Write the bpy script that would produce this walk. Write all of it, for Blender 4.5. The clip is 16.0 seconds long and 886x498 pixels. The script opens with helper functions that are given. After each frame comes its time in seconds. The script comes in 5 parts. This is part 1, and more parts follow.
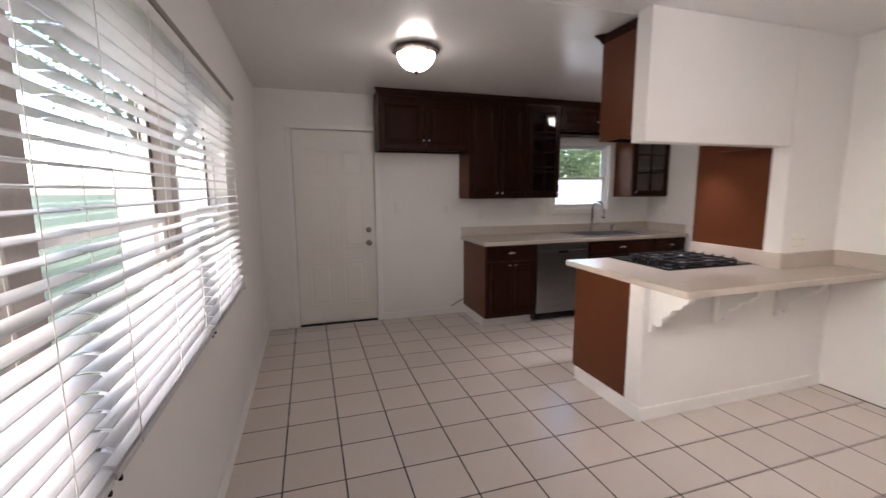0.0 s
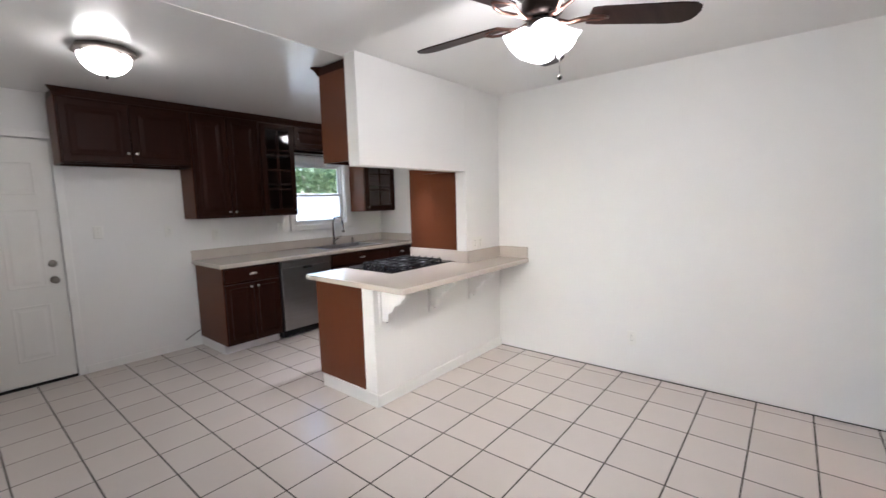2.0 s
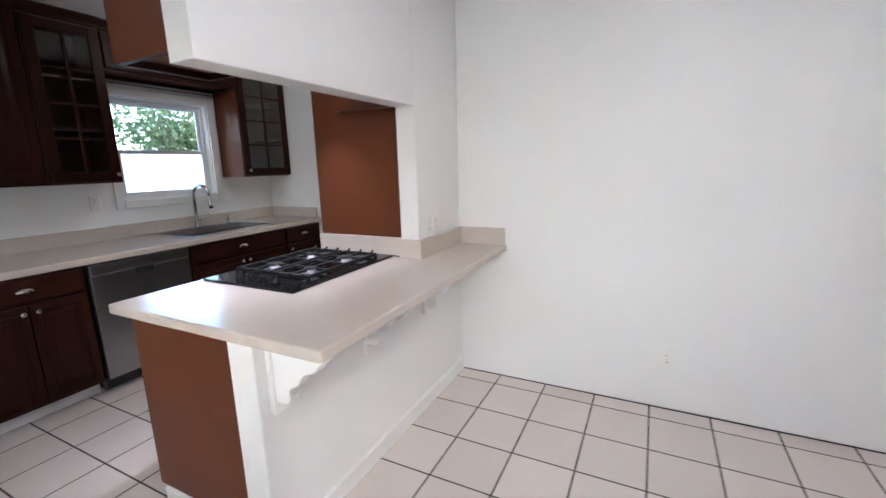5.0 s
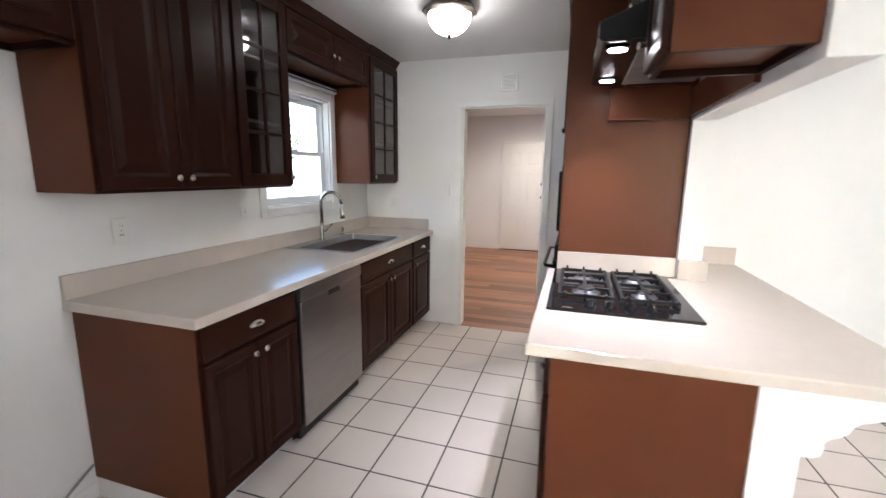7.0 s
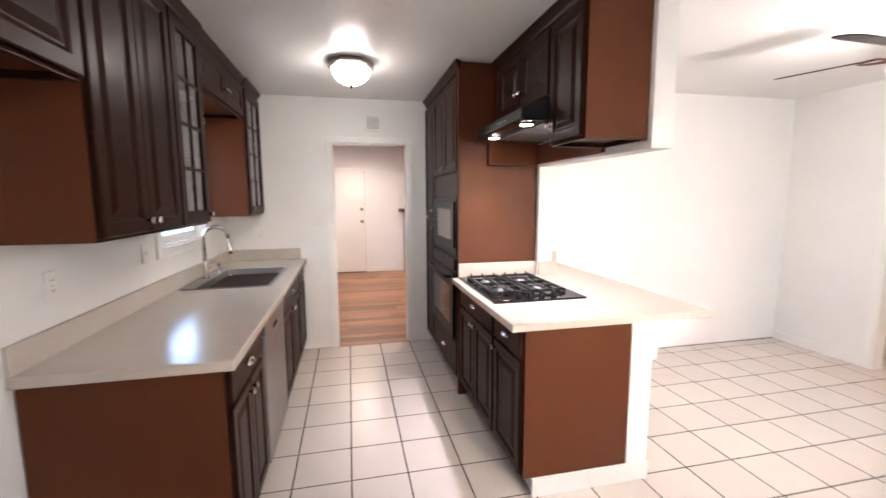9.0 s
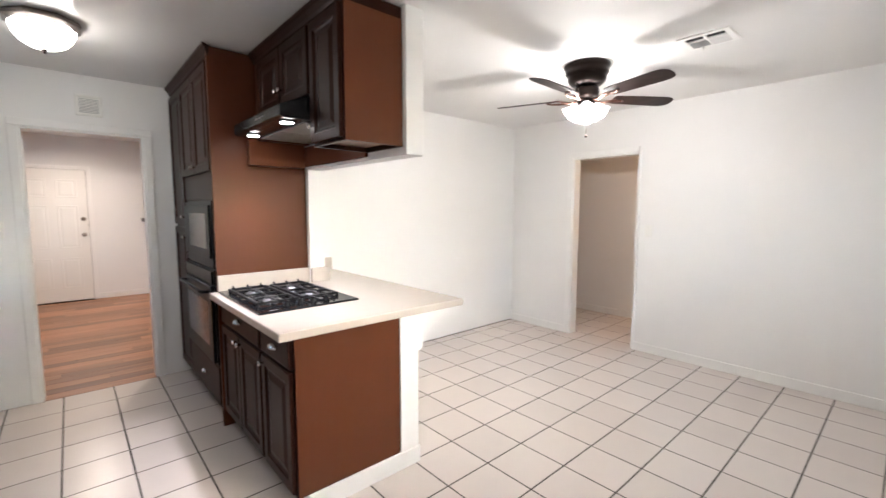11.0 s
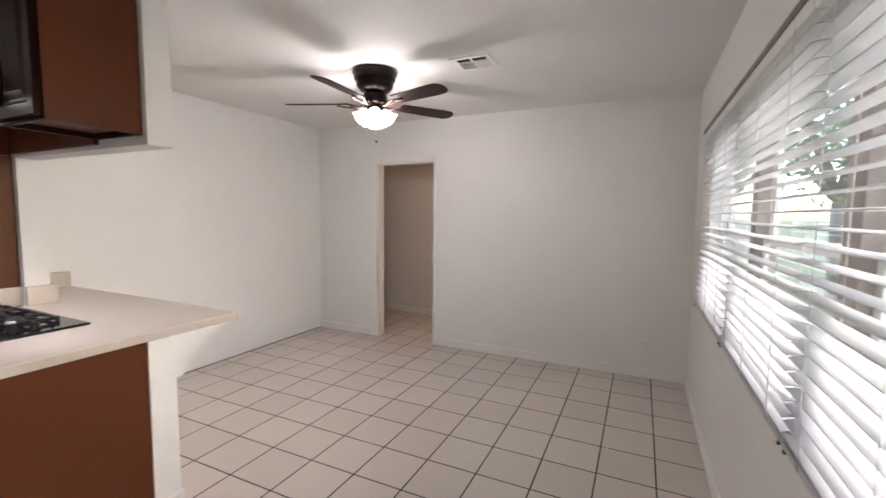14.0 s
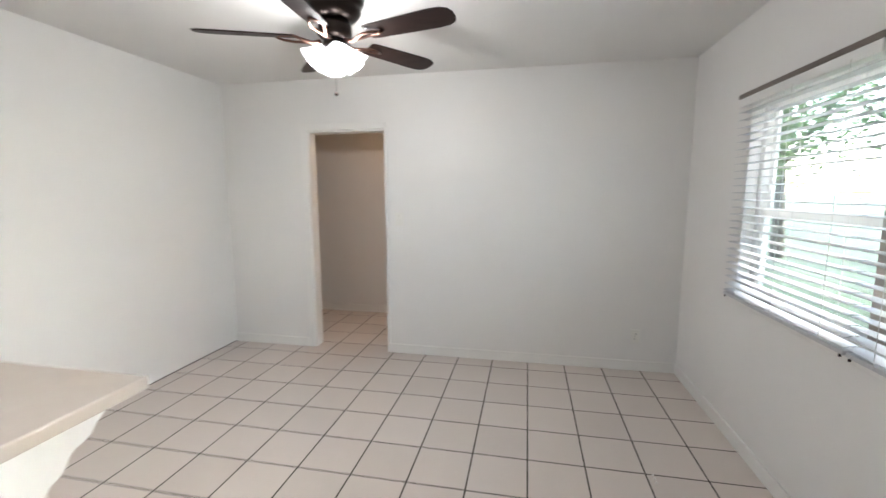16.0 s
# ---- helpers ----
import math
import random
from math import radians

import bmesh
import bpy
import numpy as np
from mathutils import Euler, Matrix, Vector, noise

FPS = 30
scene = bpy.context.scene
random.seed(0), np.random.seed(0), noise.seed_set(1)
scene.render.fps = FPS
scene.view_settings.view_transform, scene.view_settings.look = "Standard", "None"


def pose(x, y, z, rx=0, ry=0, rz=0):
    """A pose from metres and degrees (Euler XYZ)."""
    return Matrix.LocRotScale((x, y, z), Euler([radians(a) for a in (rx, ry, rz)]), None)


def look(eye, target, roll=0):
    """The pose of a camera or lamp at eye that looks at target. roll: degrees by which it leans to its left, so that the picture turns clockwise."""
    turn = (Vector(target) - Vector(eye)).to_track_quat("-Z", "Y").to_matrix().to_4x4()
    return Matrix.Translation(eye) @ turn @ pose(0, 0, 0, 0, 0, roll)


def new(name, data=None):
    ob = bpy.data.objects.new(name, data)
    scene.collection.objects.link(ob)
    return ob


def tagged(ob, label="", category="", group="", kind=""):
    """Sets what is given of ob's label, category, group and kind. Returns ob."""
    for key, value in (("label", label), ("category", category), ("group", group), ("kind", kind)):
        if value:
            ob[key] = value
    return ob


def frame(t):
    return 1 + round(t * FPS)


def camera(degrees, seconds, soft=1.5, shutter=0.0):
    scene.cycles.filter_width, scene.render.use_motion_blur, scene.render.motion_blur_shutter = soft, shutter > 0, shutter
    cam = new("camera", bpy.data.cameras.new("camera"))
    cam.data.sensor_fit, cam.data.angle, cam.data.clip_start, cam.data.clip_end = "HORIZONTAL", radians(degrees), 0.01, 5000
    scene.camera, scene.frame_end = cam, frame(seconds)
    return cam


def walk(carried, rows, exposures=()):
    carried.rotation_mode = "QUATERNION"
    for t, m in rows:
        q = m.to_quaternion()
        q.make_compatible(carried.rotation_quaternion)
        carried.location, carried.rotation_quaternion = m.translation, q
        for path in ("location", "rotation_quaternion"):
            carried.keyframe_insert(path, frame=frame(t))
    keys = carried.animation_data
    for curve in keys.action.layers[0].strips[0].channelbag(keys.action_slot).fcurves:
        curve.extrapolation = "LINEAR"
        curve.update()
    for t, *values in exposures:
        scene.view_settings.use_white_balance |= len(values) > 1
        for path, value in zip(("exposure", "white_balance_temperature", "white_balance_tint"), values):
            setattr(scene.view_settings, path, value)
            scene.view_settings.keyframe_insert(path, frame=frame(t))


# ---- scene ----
cam = camera(93.0, 16.0, shutter=0.4)
PATH = [
    (0, (-0.043, 0.287, 1.457), (0.556, 2.175, 1.18), -0.3),
    (0.5, (-0.125, 0.154, 1.476), (0.8, 1.909, 1.222), -0.6),
    (1, (-0.083, 0.078, 1.479), (1.102, 1.67, 1.236), -0.9),
    (1.5, (-0.055, 0.049, 1.478), (1.322, 1.481, 1.246), -1.2),
    (2, (-0.037, 0.048, 1.476), (1.491, 1.319, 1.25), -1.5),
    (2.5, (-0.026, 0.071, 1.483), (1.629, 1.168, 1.245), -2.0),
    (3, (-0.018, 0.097, 1.475), (1.741, 1.016, 1.229), -2.4),
    (3.2, (-0.002, 0.117, 1.472), (1.801, 0.943, 1.216), -2.7),
    (5.3, (1.062, 1.402, 1.403), (2.812, 2.275, 0.981), -1.2),
    (5.5, (1.038, 1.577, 1.39), (2.805, 2.402, 0.943), -0.8),
    (6, (0.871, 2.008, 1.404), (2.669, 2.774, 0.98), 0.0),
    (6.5, (0.733, 2.524, 1.443), (2.569, 3.237, 1.096), 0.5),
    (7, (0.538, 2.95, 1.448), (2.42, 3.531, 1.099), 0.7),
    (7.5, (0.416, 3.373, 1.436), (2.345, 3.799, 1.126), 0.5),
    (8, (0.259, 3.69, 1.476), (2.238, 3.847, 1.23), 0.2),
    (8.5, (0.11, 3.842, 1.497), (2.089, 3.709, 1.244), -0.1),
    (9, (0.057, 3.8, 1.502), (1.995, 3.369, 1.262), -0.3),
    (9.2, (0.098, 3.798, 1.481), (2.005, 3.243, 1.249), 0.2),
    (11.3, (0.031, 3.682, 1.453), (1.423, 2.259, 1.262), -0.1),
    (11.5, (0.005, 3.658, 1.467), (1.324, 2.168, 1.276), -0.1),
    (12, (-0.024, 3.601, 1.467), (1.097, 1.954, 1.289), 0.1),
    (12.5, (-0.069, 3.569, 1.464), (0.847, 1.798, 1.305), 0.3),
    (13, (-0.12, 3.541, 1.466), (0.628, 1.692, 1.319), 0.4),
    (13.5, (-0.134, 3.518, 1.457), (0.6, 1.664, 1.307), 0.4),
    (14, (-0.096, 3.51, 1.45), (0.752, 1.707, 1.284), 0.6),
    (14.5, (-0.038, 3.488, 1.441), (1.005, 1.794, 1.239), 1.1),
    (15, (0.185, 3.451, 1.425), (1.309, 1.816, 1.171), 1.0),
    (15.5, (0.489, 3.279, 1.445), (1.311, 1.475, 1.178), 0.4),
    (16, (0.716, 2.989, 1.47), (1.105, 1.045, 1.204), -0.1),
]
walk(cam, [(t, look(eye, target, roll)) for t, eye, target, roll in PATH],
     exposures=((0.0, 3.25, 6250, 18), (1.5, 3.61, 5750, 11), (3.0, 3.75, 5650, 10), (5.5, 3.57, 5450, 11), (6.0, 3.71, 5450, 10), (7.0, 4.13, 5700, 9), (8.0, 4.53, 6100, 13),
                (9.0, 4.45, 6200, 16), (11.5, 4.07, 5900, 9), (12.5, 3.71, 5850, 9), (13.5, 3.25, 6200, 15), (14.5, 3.51, 6100, 12), (15.0, 3.73, 5900, 9), (15.5, 3.85, 5850, 9), (16.0, 3.67, 5800, 6)))

# ---------------------------------------------------------------- light
world = bpy.data.worlds.new("sky")
scene.world = world
world.use_nodes = True
wn = world.node_tree.nodes
sky = wn.new("ShaderNodeTexSky")
sky.sky_type = "NISHITA"
sky.sun_disc = False
sky.sun_elevation = radians(26)
sky.sun_rotation = radians(255)
sky.dust_density = 2.0
world.node_tree.links.new(sky.outputs[0], wn["Background"].inputs[0])
wn["Background"].inputs[1].default_value = 0.15


def lamp(name, kind, m, energy, color, size=0.1, cone=92, blend=0.55):
    data = bpy.data.lights.new(name, kind)
    data.energy, data.color = energy, color
    if kind == "POINT":
        data.shadow_soft_size = size
    elif kind == "SPOT":
        data.shadow_soft_size, data.spot_size, data.spot_blend = size, radians(cone), blend
    elif kind == "SUN":
        data.angle = size
    ob = new(name, data)
    ob.matrix_world = m
    return ob


sun_dir = Vector((math.sin(radians(255)) * math.cos(radians(26)), math.cos(radians(255)) * math.cos(radians(26)), math.sin(radians(26))))
lamp("sun", "SUN", look(sun_dir * 20, (0, 0, 0)), 0.49, (0.97, 0.98, 1.0), radians(85))

HOOD_W, LIVING_W, FAN_W = 4.0, 9.0, 2.2

# ---------------------------------------------------------------- plan
XW, XE, YS, YN, XK, TOP = -0.503, 3.545, -0.600, 4.920, 4.340, 2.465
YP0, YP1 = 2.292, 2.405         # the wall between kitchen and dining space
FAN = (1.685, 0.905)
COUNTER = 0.915


# ---------------------------------------------------------------- materials
def material(name, color, rough=0.5, metal=0.0, vary=0.06, scale=6.0, grain=120.0, bump=0.0, spread=0.0, emit=0.0, coat=0.0,
             stretch=(1, 1, 1), color2=None, random_amount=0.0, spec=0.5):
    """A surface with variation at two scales, fine relief and, for repeated pieces, a difference from piece to piece."""
    mat = bpy.data.materials.new(name)
    mat.use_nodes = True
    n, l = mat.node_tree.nodes, mat.node_tree.links
    b = n["Principled BSDF"]
    b.inputs["Metallic"].default_value = metal
    b.inputs["Coat Weight"].default_value = coat
    b.inputs["Coat Roughness"].default_value = 0.12
    tc = n.new("ShaderNodeTexCoord")
    mp = n.new("ShaderNodeMapping")
    mp.inputs["Scale"].default_value = stretch
    l.new(tc.outputs["Object"], mp.inputs["Vector"])
    b.inputs["Specular IOR Level"].default_value = spec
    if random_amount:
        # every piece takes its own part of the pattern
        where = n.new("ShaderNodeObjectInfo")
        far = n.new("ShaderNodeVectorMath")
        far.operation = "SCALE"
        far.inputs["Scale"].default_value = 7.3
        l.new(where.outputs["Location"], far.inputs[0])
        l.new(far.outputs[0], mp.inputs["Location"])
    big = n.new("ShaderNodeTexNoise")
    big.inputs["Scale"].default_value = scale
    big.inputs["Detail"].default_value = 5
    fine = n.new("ShaderNodeTexNoise")
    fine.inputs["Scale"].default_value = grain
    fine.inputs["Detail"].default_value = 3
    for t in (big, fine):
        l.new(mp.outputs[0], t.inputs["Vector"])
    total = n.new("ShaderNodeMath")
    total.operation = "MULTIPLY_ADD"
    l.new(fine.outputs["Fac"], total.inputs[0])
    total.inputs[1].default_value = 0.45
    l.new(big.outputs["Fac"], total.inputs[2])
    ramp = n.new("ShaderNodeMapRange")
    ramp.inputs["From Min"].default_value, ramp.inputs["From Max"].default_value = 0.35, 1.1
    l.new(total.outputs[0], ramp.inputs["Value"])
    mix = n.new("ShaderNodeMix")
    mix.name = "Mix"
    mix.data_type = "RGBA"
    c2 = color2 or tuple(c * (1 - 2.2 * vary) for c in color)
    c1 = tuple(min(1, c * (1 + vary)) for c in color)
    mix.inputs["A"].default_value = (*c1, 1)
    mix.inputs["B"].default_value = (*c2, 1)
    l.new(ramp.outputs[0], mix.inputs["Factor"])
    out = mix.outputs["Result"]
    if random_amount:
        info = n.new("ShaderNodeObjectInfo")
        r = n.new("ShaderNodeMapRange")
        r.inputs["To Min"].default_value, r.inputs["To Max"].default_value = 1 - random_amount, 1 + random_amount
        l.new(info.outputs["Random"], r.inputs["Value"])
        hsv = n.new("ShaderNodeHueSaturation")
        l.new(out, hsv.inputs["Color"])
        l.new(r.outputs[0], hsv.inputs["Value"])
        out = hsv.outputs["Color"]
    l.new(out, b.inputs["Base Color"])
    rr = n.new("ShaderNodeMapRange")
    rr.inputs["To Min"].default_value, rr.inputs["To Max"].default_value = max(0.02, rough - spread), min(1, rough + spread)
    l.new(big.outputs["Fac"], rr.inputs["Value"])
    l.new(rr.outputs[0], b.inputs["Roughness"])
    if bump:
        bp = n.new("ShaderNodeBump")
        bp.inputs["Strength"].default_value = 0.6
        bp.inputs["Distance"].default_value = bump
        l.new(total.outputs[0], bp.inputs["Height"])
        l.new(bp.outputs[0], b.inputs["Normal"])
    if emit:
        b.inputs["Emission Color"].default_value = (*color, 1)
        b.inputs["Emission Strength"].default_value = emit
    return mat


M_WALL = material("wall_paint", (0.80, 0.79, 0.775), 0.5, vary=0.015, scale=1.5, grain=160, bump=0.0006, spread=0.08)
M_CEIL = material("ceiling_paint", (0.78, 0.772, 0.757), 0.6, vary=0.015, scale=2, grain=90, bump=0.0008, spread=0.06, spec=0.3)
M_CEILK = material("gloss_ceiling_paint", (0.78, 0.772, 0.757), 0.21, vary=0.015, scale=2, grain=20, bump=0.0004, spread=0.05)
M_TRIM = material("trim_paint", (0.82, 0.81, 0.79), 0.35, vary=0.02, scale=4, bump=0.0003, spread=0.06)
M_DOOR = material("door_paint", (0.79, 0.775, 0.74), 0.38, vary=0.02, scale=3, bump=0.0003, spread=0.05)
M_TILE = material("glazed_floor_tile", (0.64, 0.578, 0.533), 0.24, vary=0.012, scale=5, grain=30, spread=0.03, random_amount=0.04)
M_GROUT = material("grey_grout", (0.050, 0.039, 0.033), 0.85, vary=0.2, scale=3, grain=200, bump=0.0008)
M_WOOD = material("espresso_cabinet_wood", (0.0265, 0.0090, 0.0057), 0.34, vary=0.08, scale=4, grain=45, spread=0.012, stretch=(4, 4, 0.3), spec=0.07)
M_SIDE = material("red_brown_veneer", (0.104, 0.0325, 0.0138), 0.36, vary=0.012, scale=2, grain=30, spread=0.008, stretch=(2, 2, 0.5), spec=0.14)
M_INSIDE = material("cabinet_interior", (0.05, 0.02, 0.012), 0.5, vary=0.1)
M_COUNTER = material("beige_solid_surface", (0.53, 0.472, 0.42), 0.2, vary=0.025, scale=14, grain=240, spread=0.05)
M_STEEL = material("brushed_steel", (0.34, 0.33, 0.325), 0.34, 1.0, vary=0.05, scale=3, grain=150, spread=0.05, stretch=(1, 1, 12), bump=0.0001)
M_SINK = material("sink_steel", (0.33, 0.33, 0.34), 0.38, 1.0, vary=0.08, scale=8, spread=0.05)
M_NICKEL = material("satin_nickel", (0.66, 0.62, 0.57), 0.22, 1.0, vary=0.03, spread=0.05)
M_CHROME = material("faucet_nickel", (0.58, 0.56, 0.54), 0.2, 1.0, vary=0.03, spread=0.05)
M_BLACKGLASS = material("black_glass", (0.010, 0.010, 0.011), 0.06, vary=0.1, spread=0.02, spec=0.25)
M_OVEN = material("black_oven_glass", (0.008, 0.008, 0.009), 0.32, vary=0.1, spread=0.03, spec=0.1)
M_BLACK = material("black_enamel", (0.010, 0.010, 0.011), 0.22, vary=0.15, spread=0.05, spec=0.25)
M_IRON = material("cast_iron", (0.013, 0.013, 0.014), 0.48, vary=0.2, grain=300, bump=0.0004, spec=0.25)
M_MESH = material("dark_oven_window", (0.045, 0.045, 0.047), 0.15, vary=0.1)
M_STONE = material("grey_hearth_stone", (0.38, 0.35, 0.33), 0.7, vary=0.1, bump=0.001)
M_ALU = material("burner_aluminium", (0.20, 0.20, 0.21), 0.5, 1.0, vary=0.1)
M_GREY = material("grey_filter_mesh", (0.32, 0.32, 0.32), 0.45, 0.8, vary=0.2, grain=400, bump=0.0008)
# Painted shade for gaps, slots and recesses; also dark rubber and floor beds.
M_DARK = material("gap_shade_and_dark_parts", (0.012, 0.010, 0.009), 0.8, vary=0.2)
M_BRONZE = material("oiled_bronze", (0.022, 0.015, 0.012), 0.3, 0.8, vary=0.15, spread=0.08)
M_COPPER = material("antique_copper", (0.20, 0.11, 0.085), 0.32, 1.0, vary=0.15, spread=0.06)
M_BLADE = material("fan_blade_wood", (0.019, 0.0085, 0.0065), 0.45, vary=0.25, scale=6, grain=60, stretch=(1, 6, 1), spread=0.06, spec=0.2)
M_SLAT = material("white_blind_slat", (0.57, 0.58, 0.60), 0.4, vary=0.02, scale=6, spread=0.05)
M_CORD = material("blind_cord", (0.72, 0.71, 0.69), 0.8, vary=0.1)
M_VINYL = material("white_vinyl_frame", (0.78, 0.78, 0.77), 0.35, vary=0.02, spread=0.05)
M_WFRAME = material("grey_window_frame", (0.38, 0.335, 0.305), 0.45, vary=0.08)
M_RAIL = material("brown_blind_rail", (0.17, 0.14, 0.12), 0.45, vary=0.1, scale=5)
M_AGED = material("aged_nickel", (0.26, 0.23, 0.20), 0.33, 1.0, vary=0.1, spread=0.05)
M_PLATE = material("white_plastic_plate", (0.80, 0.79, 0.75), 0.3, vary=0.02)
M_PLANK = material("warm_wood_plank", (0.30, 0.135, 0.065), 0.36, vary=0.18, scale=3, grain=40, bump=0.0003, spread=0.06, stretch=(8, 0.6, 1), random_amount=0.42)
M_LAMP = material("frosted_lamp_glass", (1.0, 0.91, 0.80), 0.3, vary=0.01, emit=1.8)
M_FANLAMP = material("lit_fan_glass", (1.0, 0.95, 0.92), 0.3, vary=0.01, emit=1.1)
M_BULB = material("lit_bulb", (1.0, 0.94, 0.89), 0.3, vary=0.01, emit=4.0)
M_HALL = material("hall_lamp_glass", (1.0, 0.56, 0.28), 0.3, vary=0.01, emit=2.7)
M_PAN = material("brushed_bronze_pan", (0.20, 0.17, 0.15), 0.35, 0.8, vary=0.1)
M_LED = material("hood_lamp_lens", (1.0, 0.90, 0.84), 0.3, vary=0.01, emit=4.0)
M_RUBBER = material("grey_hose", (0.22, 0.21, 0.20), 0.5, vary=0.1)
M_GRASS = material("lawn", (0.06, 0.095, 0.03), 0.9, vary=0.3, scale=0.8, grain=30, bump=0.01)
M_FENCE = material("white_fence", (0.75, 0.73, 0.70), 0.5, vary=0.05)
M_LEAF = material("leaves", (0.115, 0.165, 0.07), 0.6, vary=0.25, scale=0.7, grain=3)
M_BARK = material("bark", (0.17, 0.135, 0.105), 0.9, vary=0.3, grain=30, bump=0.01)
M_CONC = material("concrete", (0.40, 0.38, 0.35), 0.85, vary=0.12, scale=1.5, grain=60, bump=0.002)


def glass(name, tint, rough=0.0):
    mat = bpy.data.materials.new(name)
    mat.use_nodes = True
    b = mat.node_tree.nodes["Principled BSDF"]
    b.inputs["Base Color"].default_value = (*tint, 1)
    b.inputs["Roughness"].default_value = rough
    b.inputs["Transmission Weight"].default_value = 1.0
    b.inputs["IOR"].default_value = 1.45
    return mat


def shine_through(mat, share):
    """Lets a thin surface pass on some of the light that falls on its other side."""
    n, l = mat.node_tree.nodes, mat.node_tree.links
    b, out = n["Principled BSDF"], n["Material Output"]
    t = n.new("ShaderNodeBsdfTranslucent")
    t.inputs["Color"].default_value = [min(1, c * 1.1) for c in n["Mix"].inputs["A"].default_value]
    mix = n.new("ShaderNodeMixShader")
    mix.inputs[0].default_value = share
    l.new(b.outputs[0], mix.inputs[1])
    l.new(t.outputs[0], mix.inputs[2])
    l.new(mix.outputs[0], out.inputs["Surface"])


def see_through(mat, share):
    """Lets a thin glass shade pass a share of the light straight on."""
    n, l = mat.node_tree.nodes, mat.node_tree.links
    t = n.new("ShaderNodeBsdfTransparent")
    mix = n.new("ShaderNodeMixShader")
    mix.inputs[0].default_value = share
    l.new(n["Principled BSDF"].outputs[0], mix.inputs[1])
    l.new(t.outputs[0], mix.inputs[2])
    l.new(mix.outputs[0], n["Material Output"].inputs["Surface"])


see_through(M_FANLAMP, 0.85)
shine_through(M_LEAF, 0.4)
shine_through(M_SLAT, 0.06)
M_GLASS = glass("window_glass", (0.96, 0.98, 0.97))


# ---------------------------------------------------------------- mesh helpers
def box(bm, x0, x1, y0, y1, z0, z1, bevel=0.0):
    """One box, its edges rounded off by bevel."""
    tmp = bmesh.new()
    m = Matrix.LocRotScale(((x0 + x1) / 2, (y0 + y1) / 2, (z0 + z1) / 2), None, (abs(x1 - x0), abs(y1 - y0), abs(z1 - z0)))
    bmesh.ops.create_cube(tmp, size=1, matrix=m)
    if bevel:
        bmesh.ops.bevel(tmp, geom=tmp.edges[:], offset=bevel, segments=2, affect="EDGES", profile=0.5)
    join(bm, tmp)
    return bm


def join(bm, other, m=None):
    if m is not None:
        other.transform(m)
    me = bpy.data.meshes.new("join")
    other.to_mesh(me)
    other.free()
    bm.from_mesh(me)
    bpy.data.meshes.remove(me)


def boxes(*rows, bevel=0.0):
    bm = bmesh.new()
    for r in rows:
        box(bm, *r, bevel=bevel)
    return bm


def lathe(profile, steps=28):
    """A turned body round z from (radius, height) pairs."""
    bm = bmesh.new()
    rings = []
    for r, z in profile:
        rings.append([bm.verts.new((r * math.cos(2 * math.pi * i / steps), r * math.sin(2 * math.pi * i / steps), z)) for i in range(steps)])
    for a, b in zip(rings, rings[1:]):
        for i in range(steps):
            j = (i + 1) % steps
            bm.faces.new((a[i], a[j], b[j], b[i]))
    bm.faces.new(rings[0][::-1])
    bm.faces.new(rings[-1])
    bmesh.ops.recalc_face_normals(bm, faces=bm.faces[:])
    for f in bm.faces:
        f.smooth = True
    return bm


def tube(points, radius, steps=10):
    """A round bar along points; radius is one number or one for each point."""
    bm = bmesh.new()
    pts = [Vector(p) for p in points]
    rings = []
    for i, p in enumerate(pts):
        d = (pts[min(i + 1, len(pts) - 1)] - pts[max(i - 1, 0)]).normalized()
        side = d.cross(Vector((0, 0, 1)) if abs(d.z) < 0.95 else Vector((1, 0, 0))).normalized()
        up = side.cross(d)
        r = radius[i] if isinstance(radius, (list, tuple)) else radius
        rings.append([bm.verts.new(p + r * (math.cos(2 * math.pi * k / steps) * side + math.sin(2 * math.pi * k / steps) * up)) for k in range(steps)])
    for a, b in zip(rings, rings[1:]):
        for k in range(steps):
            j = (k + 1) % steps
            bm.faces.new((a[k], a[j], b[j], b[k]))
    bm.faces.new(rings[0][::-1])
    bm.faces.new(rings[-1])
    bmesh.ops.recalc_face_normals(bm, faces=bm.faces[:])
    for f in bm.faces:
        f.smooth = True
    return bm


def prism(outline, depth, axis="z"):
    """An outline (u, v) drawn out by depth: along z, or standing in the yz plane along x."""
    bm = bmesh.new()
    put = (lambda u, v, d: (u, v, d)) if axis == "z" else (lambda u, v, d: (d, u, v))
    lo = [bm.verts.new(put(u, v, 0)) for u, v in outline]
    hi = [bm.verts.new(put(u, v, depth)) for u, v in outline]
    bm.faces.new(lo[::-1])
    bm.faces.new(hi)
    for i in range(len(outline)):
        j = (i + 1) % len(outline)
        bm.faces.new((lo[i], lo[j], hi[j], hi[i]))
    bmesh.ops.recalc_face_normals(bm, faces=bm.faces[:])
    return bm


def ringed(w, h, rings, back=0.0):
    """A board w x h whose face steps in and out: rings of (inset, depth); the back lies at depth -back."""
    bm = bmesh.new()
    rows = [(0, -back)] + list(rings)
    loops = []
    for s, d in rows:
        loops.append([bm.verts.new(p) for p in ((s, s, d), (w - s, s, d), (w - s, h - s, d), (s, h - s, d))])
    bm.faces.new(loops[0][::-1])
    for a, b in zip(loops, loops[1:]):
        for i in range(4):
            j = (i + 1) % 4
            bm.faces.new((a[i], a[j], b[j], b[i]))
    bm.faces.new(loops[-1])
    return bm


